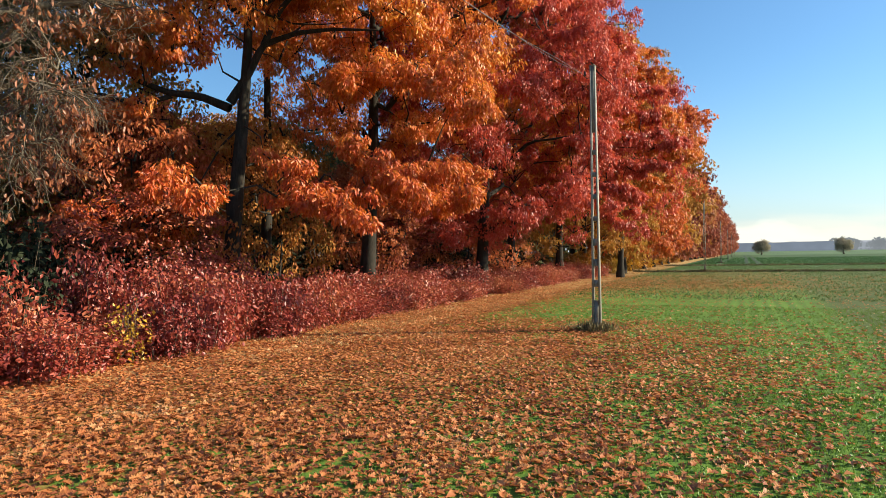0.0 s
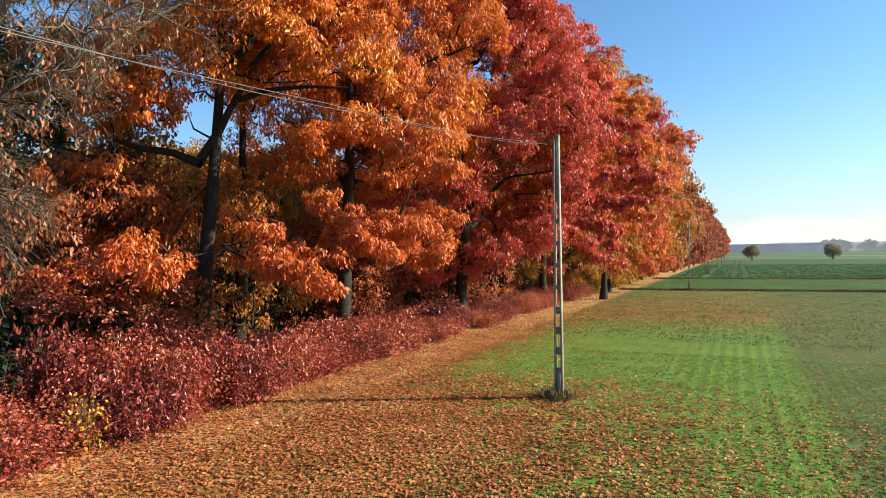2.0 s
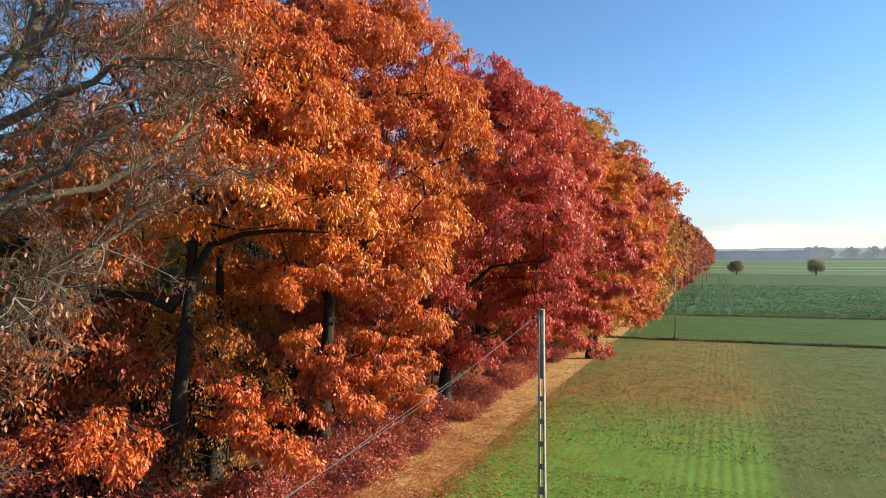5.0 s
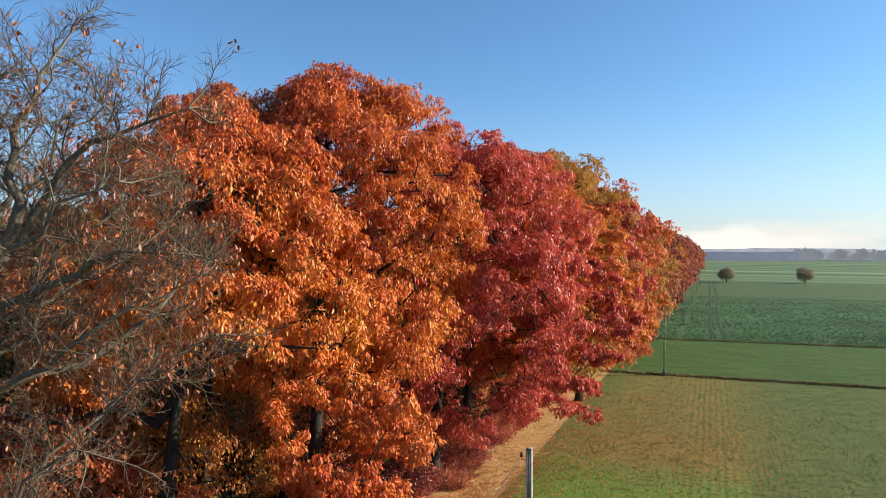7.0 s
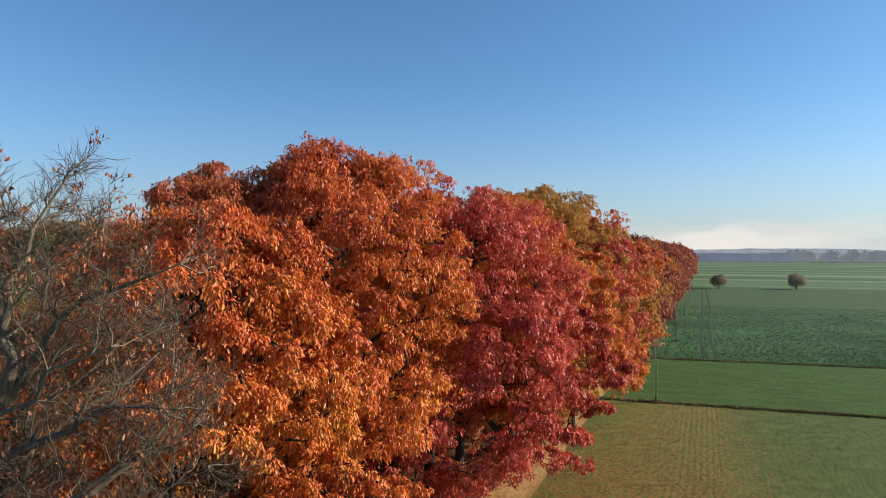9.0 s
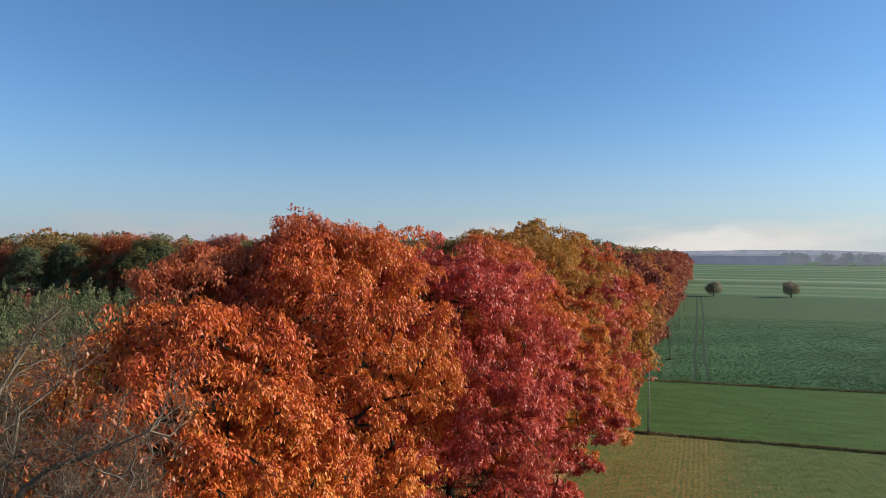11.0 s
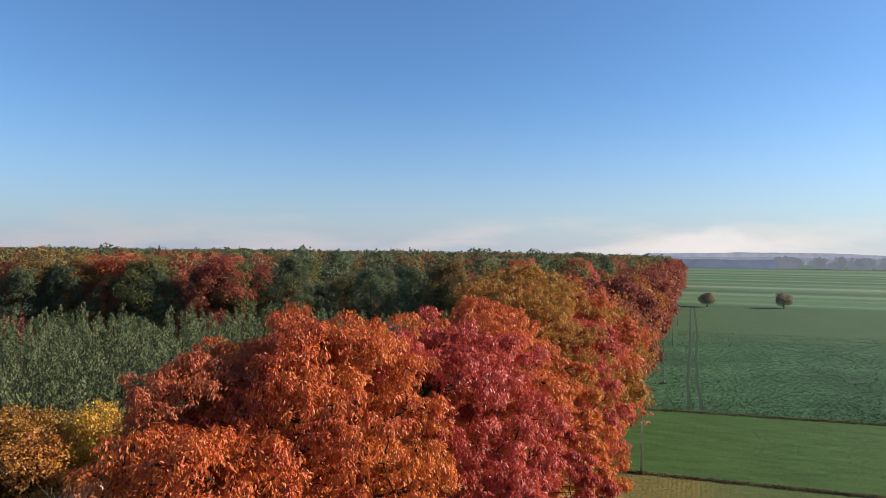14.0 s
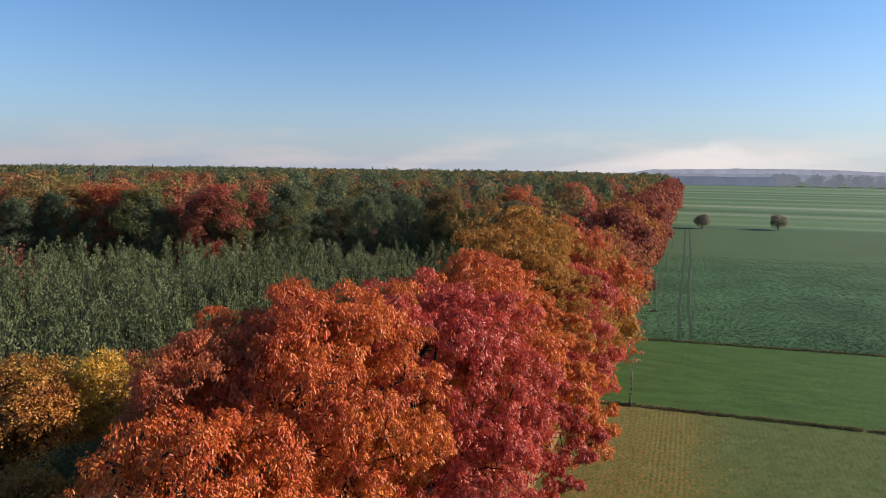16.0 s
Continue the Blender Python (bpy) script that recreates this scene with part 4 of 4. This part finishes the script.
for i in range(34):
    o = copy_thing(edge_bush, pose(-14.8 + rng_h.uniform(-1.4, 0.9), 62 + i * 3.6, 0, 0, 0, rng_h.uniform(0, 360)))
    o.scale = (1.1, 1.1, rng_h.uniform(0.55, 1.25))
    o.children[1].material_slots[0].link = "OBJECT"
    o.children[1].material_slots[0].material = (OLIVE, BROWN, YELLOW, MAROON)[rng_h.integers(4)]
# taller bush behind the hedge, and undergrowth with shade put into its leaf colour
tall_bush = build_shrub(61, CRIMSON, "tall bush with crimson and rust leaves", 3.3, 1.4, 5600, 0.115, 0.065)
tall_bush.location = (-15.6, 14.4, 0)
b = copy_thing(tall_bush, pose(-15.3, 12.1, 0, 0, 0, 80))
b.scale = (1.0, 1.0, 0.85)
under = [build_shrub(70 + i, SHADE, "undergrowth bush beneath the oaks, shade painted into its dark green leaves", 4.2, 1.9, 1200, 0.28, 0.16, "undergrowth_bush", "bush", "undergrowth beneath the oaks") for i in range(3)]
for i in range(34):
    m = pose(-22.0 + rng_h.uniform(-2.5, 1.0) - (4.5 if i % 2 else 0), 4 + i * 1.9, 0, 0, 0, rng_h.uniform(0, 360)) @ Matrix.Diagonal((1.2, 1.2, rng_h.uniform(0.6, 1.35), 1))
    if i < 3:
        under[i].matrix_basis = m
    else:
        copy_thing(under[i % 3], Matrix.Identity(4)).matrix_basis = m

# Three more of these shade-coloured bushes, filling the dark gap by the hedge.
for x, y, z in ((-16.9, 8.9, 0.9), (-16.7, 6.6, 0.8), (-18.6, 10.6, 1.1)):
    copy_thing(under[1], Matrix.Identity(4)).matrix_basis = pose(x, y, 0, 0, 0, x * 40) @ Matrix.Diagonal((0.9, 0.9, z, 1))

# ---- yellow trees behind the row ----
ytree = build_tree("maple_tree", (-41.0, 37.0, 0), "young tree with golden and olive leaves behind the oaks", "tree", 80, GOLD, 14.4, 3.0, 4.0, 4.0, (0, 0), 90, 19000, 0.2, 0.13, False, 1.1, 6, 0.16, group="young trees behind the oaks")
for x, y, s, r, leaf in ((-46.8, 34.6, 0.98, 40, YELLOW), (-37.0, 37.6, 0.97, 100, AMBER), (-43.2, 32.8, 0.9, 150, AMBER), (-51.5, 33.6, 0.92, 200, OLIVE), (-33.4, 41.5, 0.98, 260, OLIVE), (-31.5, 48.5, 0.97, 300, OLIVE),
                         (-30.0, 56.0, 1.0, 20, OLIVE), (-35.8, 31.0, 0.7, 70, OLIVE), (-28.5, 66.0, 1.02, 120, OLIVE), (-27.5, 84.0, 1.1, 60, BROWN), (-29.0, 95.0, 1.15, 210, YELLOW), (-47.5, 27.5, 0.78, 10, OLIVE),
                         (-26.0, 8.0, 1.05, 15, OLIVE), (-28.0, 13.6, 1.12, 95, OLIVE), (-27.0, 19.0, 1.05, 185, BROWN), (-31.5, 16.0, 1.15, 240, OLIVE), (-26.5, 2.6, 1.05, 310, OLIVE),
                         (-38.6, 56.5, 0.8, 330, YELLOW), (-33.5, 74.0, 0.92, 180, BROWN)):
    recolour(copy_thing(ytree, pose(x, y, 0, 0, 0, r) @ Matrix.Diagonal((1.15, 1.15, s, 1))), leaf)


# ---- young pines ----
def pines(rng, spots, heights, arms=18, per=14, bottom=0.45):
    """Soft upswept needle plumes at the ends of the branches, round-headed and uneven."""
    n = len(spots)
    u = ((np.arange(arms) / arms)[None] * np.ones((n, 1)) + rng.uniform(0, 1.0 / arms, (n, arms))) ** 0.75
    a = np.arange(arms)[None] * 2.4 + rng.uniform(0, 6.283, (n, 1)) + rng.normal(0, 0.4, (n, arms))
    wide = rng.uniform(0.8, 1.3, (n, 1))
    r = np.clip(1 - u, 0, 1) ** 0.75 * 2.05 * wide * rng.uniform(0.6, 1.1, (n, arms))
    lean = rng.normal(0, 0.25, (n, 2))
    z = heights[:, None] * (bottom + (1 - bottom) * u)
    tip = np.stack([spots[:, :1] + lean[:, :1] * u + np.cos(a) * r, spots[:, 1:2] + lean[:, 1:] * u + np.sin(a) * r, z], -1)
    way = np.stack([np.cos(a) * (1 - u), np.sin(a) * (1 - u), 0.62 + 0.9 * u], -1)
    way = way / np.linalg.norm(way, axis=2, keepdims=True)
    along = rng.uniform(-0.45, 0.45, (n, arms, per, 1))
    pos = tip[:, :, None] + way[:, :, None] * along + rng.normal(0, 0.17, (n, arms, per, 3)) * (0.9 - along)
    axis = np.broadcast_to(way[:, :, None], pos.shape).reshape(-1, 3) + rng.normal(0, 0.5, (n * arms * per, 3))
    pos = pos.reshape(-1, 3)
    m = len(pos)
    s = rng.uniform(0.6, 1.25, m)
    side = np.broadcast_to(np.stack([np.cos(a), np.sin(a), 0.3 + 0.4 * u], -1)[:, :, None], (n, arms, per, 3)).reshape(-1, 3)
    return leaves(pos, axis, side + rng.normal(0, 0.45, (m, 3)), 0.42 * s, 0.2 * s)


def pine_back(x):
    return np.interp(x, [-210, -120, -102, -89, -68, -45, -30], [40, 82, 91, 106, 118, 118, 112])


rng_p = np.random.default_rng(14)
gx, gy = np.meshgrid(np.arange(-205, -34, 2.85), np.arange(20, 121, 2.85))
sp = np.stack([gx.ravel(), gy.ravel()], 1) + rng_p.normal(0, 0.75, (gx.size, 2))
front = np.interp(sp[:, 1], [20, 34, 41, 56, 80, 92, 120], [-62, -49.5, -43.5, -40, -36.8, -36.3, -36])
ok = (sp[:, 0] < front) & (sp[:, 1] < pine_back(sp[:, 0])) & (sp[:, 1] > 0.57 * -sp[:, 0]) & (rng_p.random(len(sp)) > 0.06)
sp = sp[ok]
hh = 12.7 + rng_p.normal(0, 1.2, len(sp)) + 2.2 * np.array([noise.noise(Vector((x * 0.11, y * 0.11, 7.0))) for x, y in sp])
root = thing("pine_plantation", (0, 0, 0), "dense plantation of young grey-green pines", "pine trees", kind="stuff")
part("foliage", mesh_tris("pine_foliage", *pines(rng_p, sp, hh), PINE), root)
part("stems", mesh_tris("pine_stems", *join([tube([(x, y, -0.1), (x, y, h * 0.6), (x, y, h * 0.97)], [0.09, 0.06, 0.015], 3) for (x, y), h in zip(sp, hh)]), BARK), root)
rust = copy_thing(tall_bush, pose(-110, 79.0, 9.0))
rust.location = (-112.0, 79.5, 0)
rust.scale = (2.4, 2.4, 4.6)

# ---- mixed wood behind the plantation ----
WOOD = "trees at the edge of the wood"
edge_tree = build_tree("wood_tree", (-89, 112, 0), "tall wood tree in dull autumn leaf at the plantation's edge", "tree", 90, OLIVE, 25.0, 5.0, 6.4, 6.4, (0, 0), 110, 15000, 0.36, 0.24, False, 1.5, 6, 0.25, group=WOOD, spread=0.28, droop=0.3, even=1.0)
edge_pine = build_tree("pine_tree", (-80, 118, 0), "tall dark green pine at the edge of the wood", "tree", 91, DARK_GREEN, 25.5, 9.0, 4.8, 4.8, (0, 0), 80, 12000, 0.36, 0.2, False, 1.4, 6, 0.22, group=WOOD, droop=-0.3, spread=0.28, even=0.8)
rng_w = np.random.default_rng(17)
for row in range(3):
    for x in np.arange(-230, -24, 8.6):
        xx, yy = x + rng_w.uniform(-1.6, 1.6), float(pine_back(x)) + 11 + row * 8.5 + rng_w.uniform(-2, 2)
        if yy < 0.55 * -xx:
            continue
        src = edge_pine if rng_w.random() < (0.3 if xx < -95 else 0.62) else edge_tree
        o = copy_thing(src, pose(xx, yy, 0, 0, 0, rng_w.uniform(0, 360)) @ Matrix.Diagonal((rng_w.uniform(0.75, 1.0), rng_w.uniform(0.75, 1.0), rng_w.uniform(0.74, 0.99), 1)))
        if src is edge_tree:
            recolour(o, ((OLIVE, RUSSET, YELLOW, OLIVE, RUSSET, BROWN, FOREST, MAROON) if xx < -88 else (OLIVE, FOREST, FOREST, OLIVE, FOREST, RUSSET, DARK_GREEN, MAROON))[rng_w.integers(8)])
for x, y, leaf in ((-91.3, 108.0, MAROON), (-94.5, 113.0, RED), (-110.5, 104.0, ORANGE_RED), (-114.5, 100.5, ORANGE_RED), (-119.0, 106.5, RUSSET), (-104.0, 102.0, OLIVE), (-40.0, 160.0, ORANGE_RED), (-33.0, 205.0, RED), (-60.0, 190.0, ORANGE_RED), (-46.0, 127.0, RUSSET), (-121.0, 99.5, RUSSET), (-131.0, 95.0, RUSSET)):
    o = copy_thing(edge_tree, pose(x, y, 0, 0, 0, x * 7) @ Matrix.Diagonal((1.08, 1.08, 1.05, 1)))
    recolour(o, leaf)


def far_wood(rng, spots, heights, per, size, radius):
    """Crowns of a closed wood seen from above its tops."""
    n = len(spots)
    v = unit(rng.normal(0, 1, (n, per, 3)) + np.array([0.2, -0.3, 0.45]))
    knob = unit(rng.normal(0, 1, (n, 7, 3)) + np.array([0, 0, 0.5]))
    lump = 0.72 + 0.4 * np.max(np.einsum('npi,nki->npk', v, knob), 2, keepdims=True) ** 6 * rng.uniform(0.75, 1.05, (n, per, 1))
    pos = np.concatenate([spots, heights[:, None] - radius], 1)[:, None] + v * lump * radius * np.array([1, 1, 1.15])
    pos = pos.reshape(-1, 3)
    m = len(pos)
    s = rng.uniform(0.6, 1.3, m) * size
    return leaves(pos, rng.normal(0, 1, (m, 3)), v.reshape(-1, 3) + rng.normal(0, 0.24, (m, 3)), s, s * 0.75)


near, nh, fr, fh = [], [], [], []
for y in np.arange(60, 330, 9.6):
    for x in np.arange(-330, -27, 9.6):
        if y > float(pine_back(max(x, -210))) + 36 and y > 0.57 * -x:
            near.append((x + rng_w.uniform(-4.6, 4.6), y + rng_w.uniform(-4.6, 4.6)))
            nh.append(22.6 + np.clip(rng_w.normal(0, 2.4), -4.4, 3.2))
for y in np.arange(330, 900, 11.0):
    for x in np.arange(-900, -30, 11.0):
        if y > 0.57 * -x:
            fr.append((x + rng_w.uniform(-6, 6), y + rng_w.uniform(-6, 6)))
            fh.append(23.6 - 1.5 * max(0.0, 1 + x / 150) + np.clip(rng_w.normal(0, 2.2), -4.2, 2.8))
wood = thing("mixed_wood", (0, 0, 0), "closed autumn wood of dark pines and bronze broadleaf trees", "forest", kind="stuff")
near, nh = np.array(near), np.array(nh)
sort = np.array([noise.noise(Vector((x * 0.018, y * 0.03, 2.0))) for x, y in near]) + rng_w.normal(0, 0.22, len(near)) + np.clip(-near[:, 0] / near[:, 1] - 0.75, 0, 0.25)
for lo, hi, leaf, up in ((-9, -0.24, DARK_GREEN, 1.0), (-0.24, 0.06, FOREST, 0.0), (0.06, 0.34, OLIVE, -0.6), (0.34, 0.43, RUSSET, -0.4), (0.43, 9, MAROON, -0.6)):
    w = (sort >= lo) & (sort < hi)
    part("canopy", mesh_tris("near_canopy", *far_wood(rng_w, near[w], nh[w] + up, 400, 0.8, 4.3), leaf), wood)
fr, fh = np.array(fr), np.array(fh)
sort = np.array([noise.noise(Vector((x * 0.008, y * 0.014, 5.0))) for x, y in fr]) + rng_w.normal(0, 0.2, len(fr))
for lo, hi, leaf, up in ((-9, -0.24, DARK_GREEN, 0.8), (-0.24, 0.04, FOREST, 0.0), (0.04, 0.28, OLIVE, -0.6), (0.28, 9, RUSSET, -0.5)):
    w = (sort >= lo) & (sort < hi)
    part("canopy", mesh_tris("far_canopy", *far_wood(rng_w, fr[w], fh[w] + up, 100, 1.8, 5.3), leaf), wood)

low_spots = np.array([(-27 + rng_w.uniform(-4, 3), y + rng_w.uniform(-2, 2)) for y in np.arange(58, 420, 3.2)])
part("canopy", mesh_tris("understorey", *far_wood(rng_w, low_spots, rng_w.uniform(6, 9.5, len(low_spots)), 120, 0.8, 4.2), FOREST), wood)

# ---- two lone field trees ----
lone = build_tree("field_tree", (7.6, 352.0, 0), "lone round field tree, its dull brown-green leaves paled with haze", "tree", 95, LONE, 7.4, 1.2, 3.7, 3.7, (0, 0), 60, 5200, 0.45, 0.3, False, 1.2, 6, 0.28, group="lone field trees", spread=0.3, droop=0.1, even=1.0)
recolour(copy_thing(lone, pose(43.5, 362.0, 0, 0, 0, 130) @ Matrix.Diagonal((1.08, 1.08, 1.05, 1))), LONE)


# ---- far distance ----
# Distance haze put into the colour of surfaces that glow by themselves.
def haze_glow(name, colour):
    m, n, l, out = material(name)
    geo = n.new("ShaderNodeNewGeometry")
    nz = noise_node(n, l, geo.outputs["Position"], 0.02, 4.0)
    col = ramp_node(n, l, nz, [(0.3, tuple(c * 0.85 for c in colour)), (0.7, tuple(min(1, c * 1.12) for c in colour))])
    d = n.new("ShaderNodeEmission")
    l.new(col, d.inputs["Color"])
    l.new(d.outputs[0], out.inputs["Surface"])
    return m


HAZE_WOOD = haze_glow("haze_glow_wood", (0.1, 0.117, 0.165))
HAZE_CLUMP = haze_glow("distant_trees", (0.115, 0.125, 0.15))
HAZE_HILL = haze_glow("haze_glow_hill", (0.21, 0.22, 0.275))


def ridge(name, mat, label, x0, x1, dist, low, high, step, seed, rough):
    """A closed wooded skyline at a distance, with depth."""
    rng = np.random.default_rng(seed)
    xs = np.arange(x0, x1, step)
    hs = np.array([low + (high - low) * (0.5 + 0.5 * noise.fractal(Vector((x * rough, seed, 0)), 0.7, 2.1, 5)) for x in xs])
    hs = hs * np.clip((xs - x0) / 320, 0.02, 1) if x0 < -200 else hs
    v, t = [], []
    for x, h in zip(xs, hs):
        v += [(x, dist, -1), (x, dist + 6, h * 0.75), (x, dist + 30, h), (x, dist + 120, h * 0.9)]
    for i in range(len(xs) - 1):
        for j in range(3):
            a, b2 = i * 4 + j, (i + 1) * 4 + j
            t += [(a, b2, b2 + 1), (a, b2 + 1, a + 1)]
    return tagged(new(name, mesh_tris(name, np.array(v), np.array(t), mat)), label, "distance", kind="structure")


ridge("backdrop_wood", HAZE_WOOD, "blue-hazed block of distant wood across the fields", -70, 170, 1520, 17, 21.5, 4.5, 3, 0.018)
# Added ridge in haze colour, covering the green far ground below the hill.
ridge("backdrop_far_wood", haze_glow("ground_haze", (0.165, 0.178, 0.225)), "added haze-coloured strip hiding far ground beneath the hill", -115, 2800, 2350, 19, 28, 9, 9, 0.011)
ridge("backdrop_hill", HAZE_HILL, "wooded ridge on the horizon in glowing haze blue", -560, 3600, 4400, 32, 60, 25, 5, 0.0012)
rng_f = np.random.default_rng(21)
clumps = []
for c in range(60):
    cx = rng_f.uniform(172, 1020)
    clumps += [(cx + rng_f.normal(0, 18), 1540 + rng_f.uniform(-17, 70), rng_f.uniform(9, 25)) for _ in range(rng_f.integers(2, 7))]
clumps = np.array(clumps)
trees = thing("distant_trees", (0, 0, 0), "hazy far tree clumps along the horizon", "trees", kind="stuff")
part("canopy", mesh_tris("distant_canopy", *far_wood(rng_f, clumps[:, :2], clumps[:, 2], 60, 5.4, 7.8), HAZE_CLUMP), trees)

# ---- crop, litter and weeds ----
rng_g = np.random.default_rng(33)


def litter_density(x, y):
    near = np.clip((24 - y) / 9, 0, 1)
    d = np.where(x < -9.5, 240 * np.clip((52 - y) / 40, 0.08, 1), 0)
    d = np.where((x >= -9.5), (285 * np.clip((1.5 - x) / 7.5, 0, 1) + 55 * np.clip((9 - x) / 6, 0, 1)) * near, d)
    d = d + 70 * np.clip((-6.8 - x) / 3.2, 0, 1) * np.clip((66 - y) / 30, 0, 1) * (x >= -10.6)
    d = d + np.where(x > -9.5, 5.5 + 14 * np.clip((1 - x) / 8, 0, 1), 0)
    d = d + 26 * np.exp(-((y - 48) / 7) ** 2) * (x > -9.5) * np.clip((3.4 - x) / 2.5, 0, 1)
    return d * np.where(y < 2.0, 0.4, 1.0)


area = (-13.4, 11.0, -6.0, 68.0)
N = int((area[1] - area[0]) * (area[3] - area[2]) * 290)
px, py = rng_g.uniform(area[0], area[1], N), rng_g.uniform(area[2], area[3], N)
lump = np.array([noise.noise(Vector((a * 0.8, b * 0.8, 3.0))) for a, b in zip(px, py)])
keep = rng_g.random(N) * 290 < litter_density(px, py) * (1 + 0.7 * lump)
px, py = px[keep], py[keep]
m = len(px)
pos = np.stack([px, py, rng_g.uniform(0.008, 0.035, m)], 1)
a = rng_g.uniform(0, 6.283, m)
s = rng_g.uniform(0.6, 1.25, m)
axis = np.stack([np.cos(a), np.sin(a), rng_g.normal(0.05, 0.15, m)], 1)
nrm = rng_g.normal(0, 0.24, (m, 3)) + np.array([0.08, 0, 1.0])
litter = thing("leaf_litter", (0, 0, 0), "carpet of fallen orange and tan oak leaves", "leaves", kind="stuff")
big = (py < 8.0) & (py > 2.0) & (rng_g.random(m) < 0.7)
part("leaves", mesh_tris("litter_leaves", *leaves(pos[~big], axis[~big], nrm[~big], 0.108 * s[~big], 0.075 * s[~big], False, 0.2), LITTER), litter)
part("leaves", mesh_tris("litter_oak_leaves", *oak_leaves(pos[big], axis[big], nrm[big], 0.112 * s[big], 0.085 * s[big], 0.35), LITTER), litter)


def blades(rng, x, y, ln, wd, lean, per=4, reach=0.05):
    n = len(x)
    pos = np.repeat(np.stack([x, y, np.full(n, -0.01)], 1), per, 0)
    m = len(pos)
    pos[:, :2] += rng.normal(0, reach, (m, 2))
    axis = rng.normal(0, lean, (m, 3)) + np.array([0, 0, 1.0])
    s = rng.uniform(0.5, 1.2, m)
    return leaves(pos, axis, rng.normal(0, 1, (m, 3)), ln * s, wd * s)


crop = thing("young_crop", (0, 0, 0), "low bright green seedlings in drilled rows", "crop plants", kind="stuff")
for N, y0, y1, ln, wd, lean in ((46000, 2.2, 12.0, 0.065, 0.016, 0.8), (22000, 11.0, 30.0, 0.06, 0.024, 0.7)):
    y = y0 + (y1 - y0) * rng_g.random(N) ** 1.3
    x = rng_g.uniform(-8.5, 10.5, N)
    x = np.where(rng_g.random(N) < 0.45, np.round(x / 0.25) * 0.25 + rng_g.normal(0, 0.04, N), x)
    keep = rng_g.random(N) < np.where(y < 22, np.clip((x + 5) / 7, 0.06, 1), np.clip((x + 13) / 9, 0.25, 1))
    part("blades", mesh_tris("crop_blades", *blades(rng_g, x[keep], y[keep], ln, wd, lean, 4, 0.04), GRASS), crop)

N = 26000
y = 34 + 82 * rng_g.random(N)
x = -10 + (0.55 * y + 22) * rng_g.random(N)
keep = (y < edge_two(x)) & (np.abs(y - edge_one(x)) > 0.5)
x, y = x[keep], y[keep]
sward = thing("field_sward", (0, 0, 0), "short green blades over the fields", "grass", kind="stuff")
part("blades", mesh_tris("sward_blades", *blades(rng_g, x, y, 0.115, 0.05, 0.6, 3, 0.16), SWARD), sward)

N = 9000
x, y = rng_g.uniform(-13.8, -9.6, N), 14 + 105 * rng_g.random(N) ** 1.3
verge = thing("verge_grass", (0, 0, 0), "tufts of dry straw-coloured grass", "grass", kind="stuff")
part("blades", mesh_tris("verge_blades", *blades(rng_g, x, y, 0.1, 0.025, 0.8), DRY_GRASS), verge)

for edge, name, n in ((edge_one, "ditch_weeds", 5200), (edge_two, "boundary_weeds", 3600)):
    x = rng_g.uniform(-12, 150, n)
    keep = np.array([noise.noise(Vector((q * 0.35, n, 0))) for q in x]) > -0.42
    x = x[keep]
    y = edge(x) + rng_g.normal(0, 0.2, len(x))
    w = thing(name, (0, 0, 0), "dark line of rank weeds between two fields", "weeds", kind="stuff")
    part("blades", mesh_tris(name, *blades(rng_g, x, y, 0.34, 0.08, 0.45, 4, 0.1), WEED), w)
for y0 in POLE_Y[:3]:
    n = 130
    x, y = -4.1 + rng_g.normal(-0.12, 0.27, n), y0 + rng_g.normal(0, 0.25, n)
    w = thing("grass_tuft", (-4.1, y0, 0), "rank grass tuft round the foot of a pole", "grass", "tufts at the poles", "stuff")
    part("blades", mesh_tris("tuft_blades", *blades(rng_g, x + 4.1, y - y0, 0.34, 0.022, 0.5), WEED), w)

N = 21000
y = 114 + 120 * rng_g.random(N) ** 1.5
x = -9 + rng_g.random(N) * (0.55 * y + 20)
y = y + 0.125 * x
keep = (np.abs(x - 0.45) > 0.45) & (np.abs(x - 2.35) > 0.5) & (np.abs(x + 4.1) > 0.5)
x, y = x[keep], y[keep]
beet = thing("beet_plants", (0, 0, 0), "low leafy blue-green root crop plants", "crop plants", kind="stuff")
part("leaves", mesh_tris("beet_leaves", *blades(rng_g, x, y, 0.25, 0.17, 0.9, 3, 0.14), BEET), beet)
# wheel tracks through the crop
for way in (((113.5, 0.9), (136, 0.5), (154, 0.3), (179, 0.5), (243, 0.3), (350, -0.3)), ((113.5, 3.0), (121, 2.8), (136, 2.3), (180, 2.0), (215, 2.5), (244, 2.4), (351, 1.5))):
    yy = np.linspace(113.5, 350, 60)
    xx = np.interp(yy, [q[0] for q in way], [q[1] for q in way])
    xx = np.convolve(np.pad(xx, 3, "edge"), np.full(7, 1 / 7), "valid") + 0.1 * np.sin(yy * 0.21)
    w = 0.32
    v = np.concatenate([np.stack([xx - w, yy, np.full(60, 0.012)], 1), np.stack([xx + w, yy, np.full(60, 0.012)], 1)])
    t = np.array([f for j in range(59) for f in ((j, j + 60, j + 61), (j, j + 61, j + 1))])
    tagged(new("wheel_track", mesh_tris("wheel_track", v, t, TRACK)), "dark wheel track pressed through the crop", "track", kind="structure")
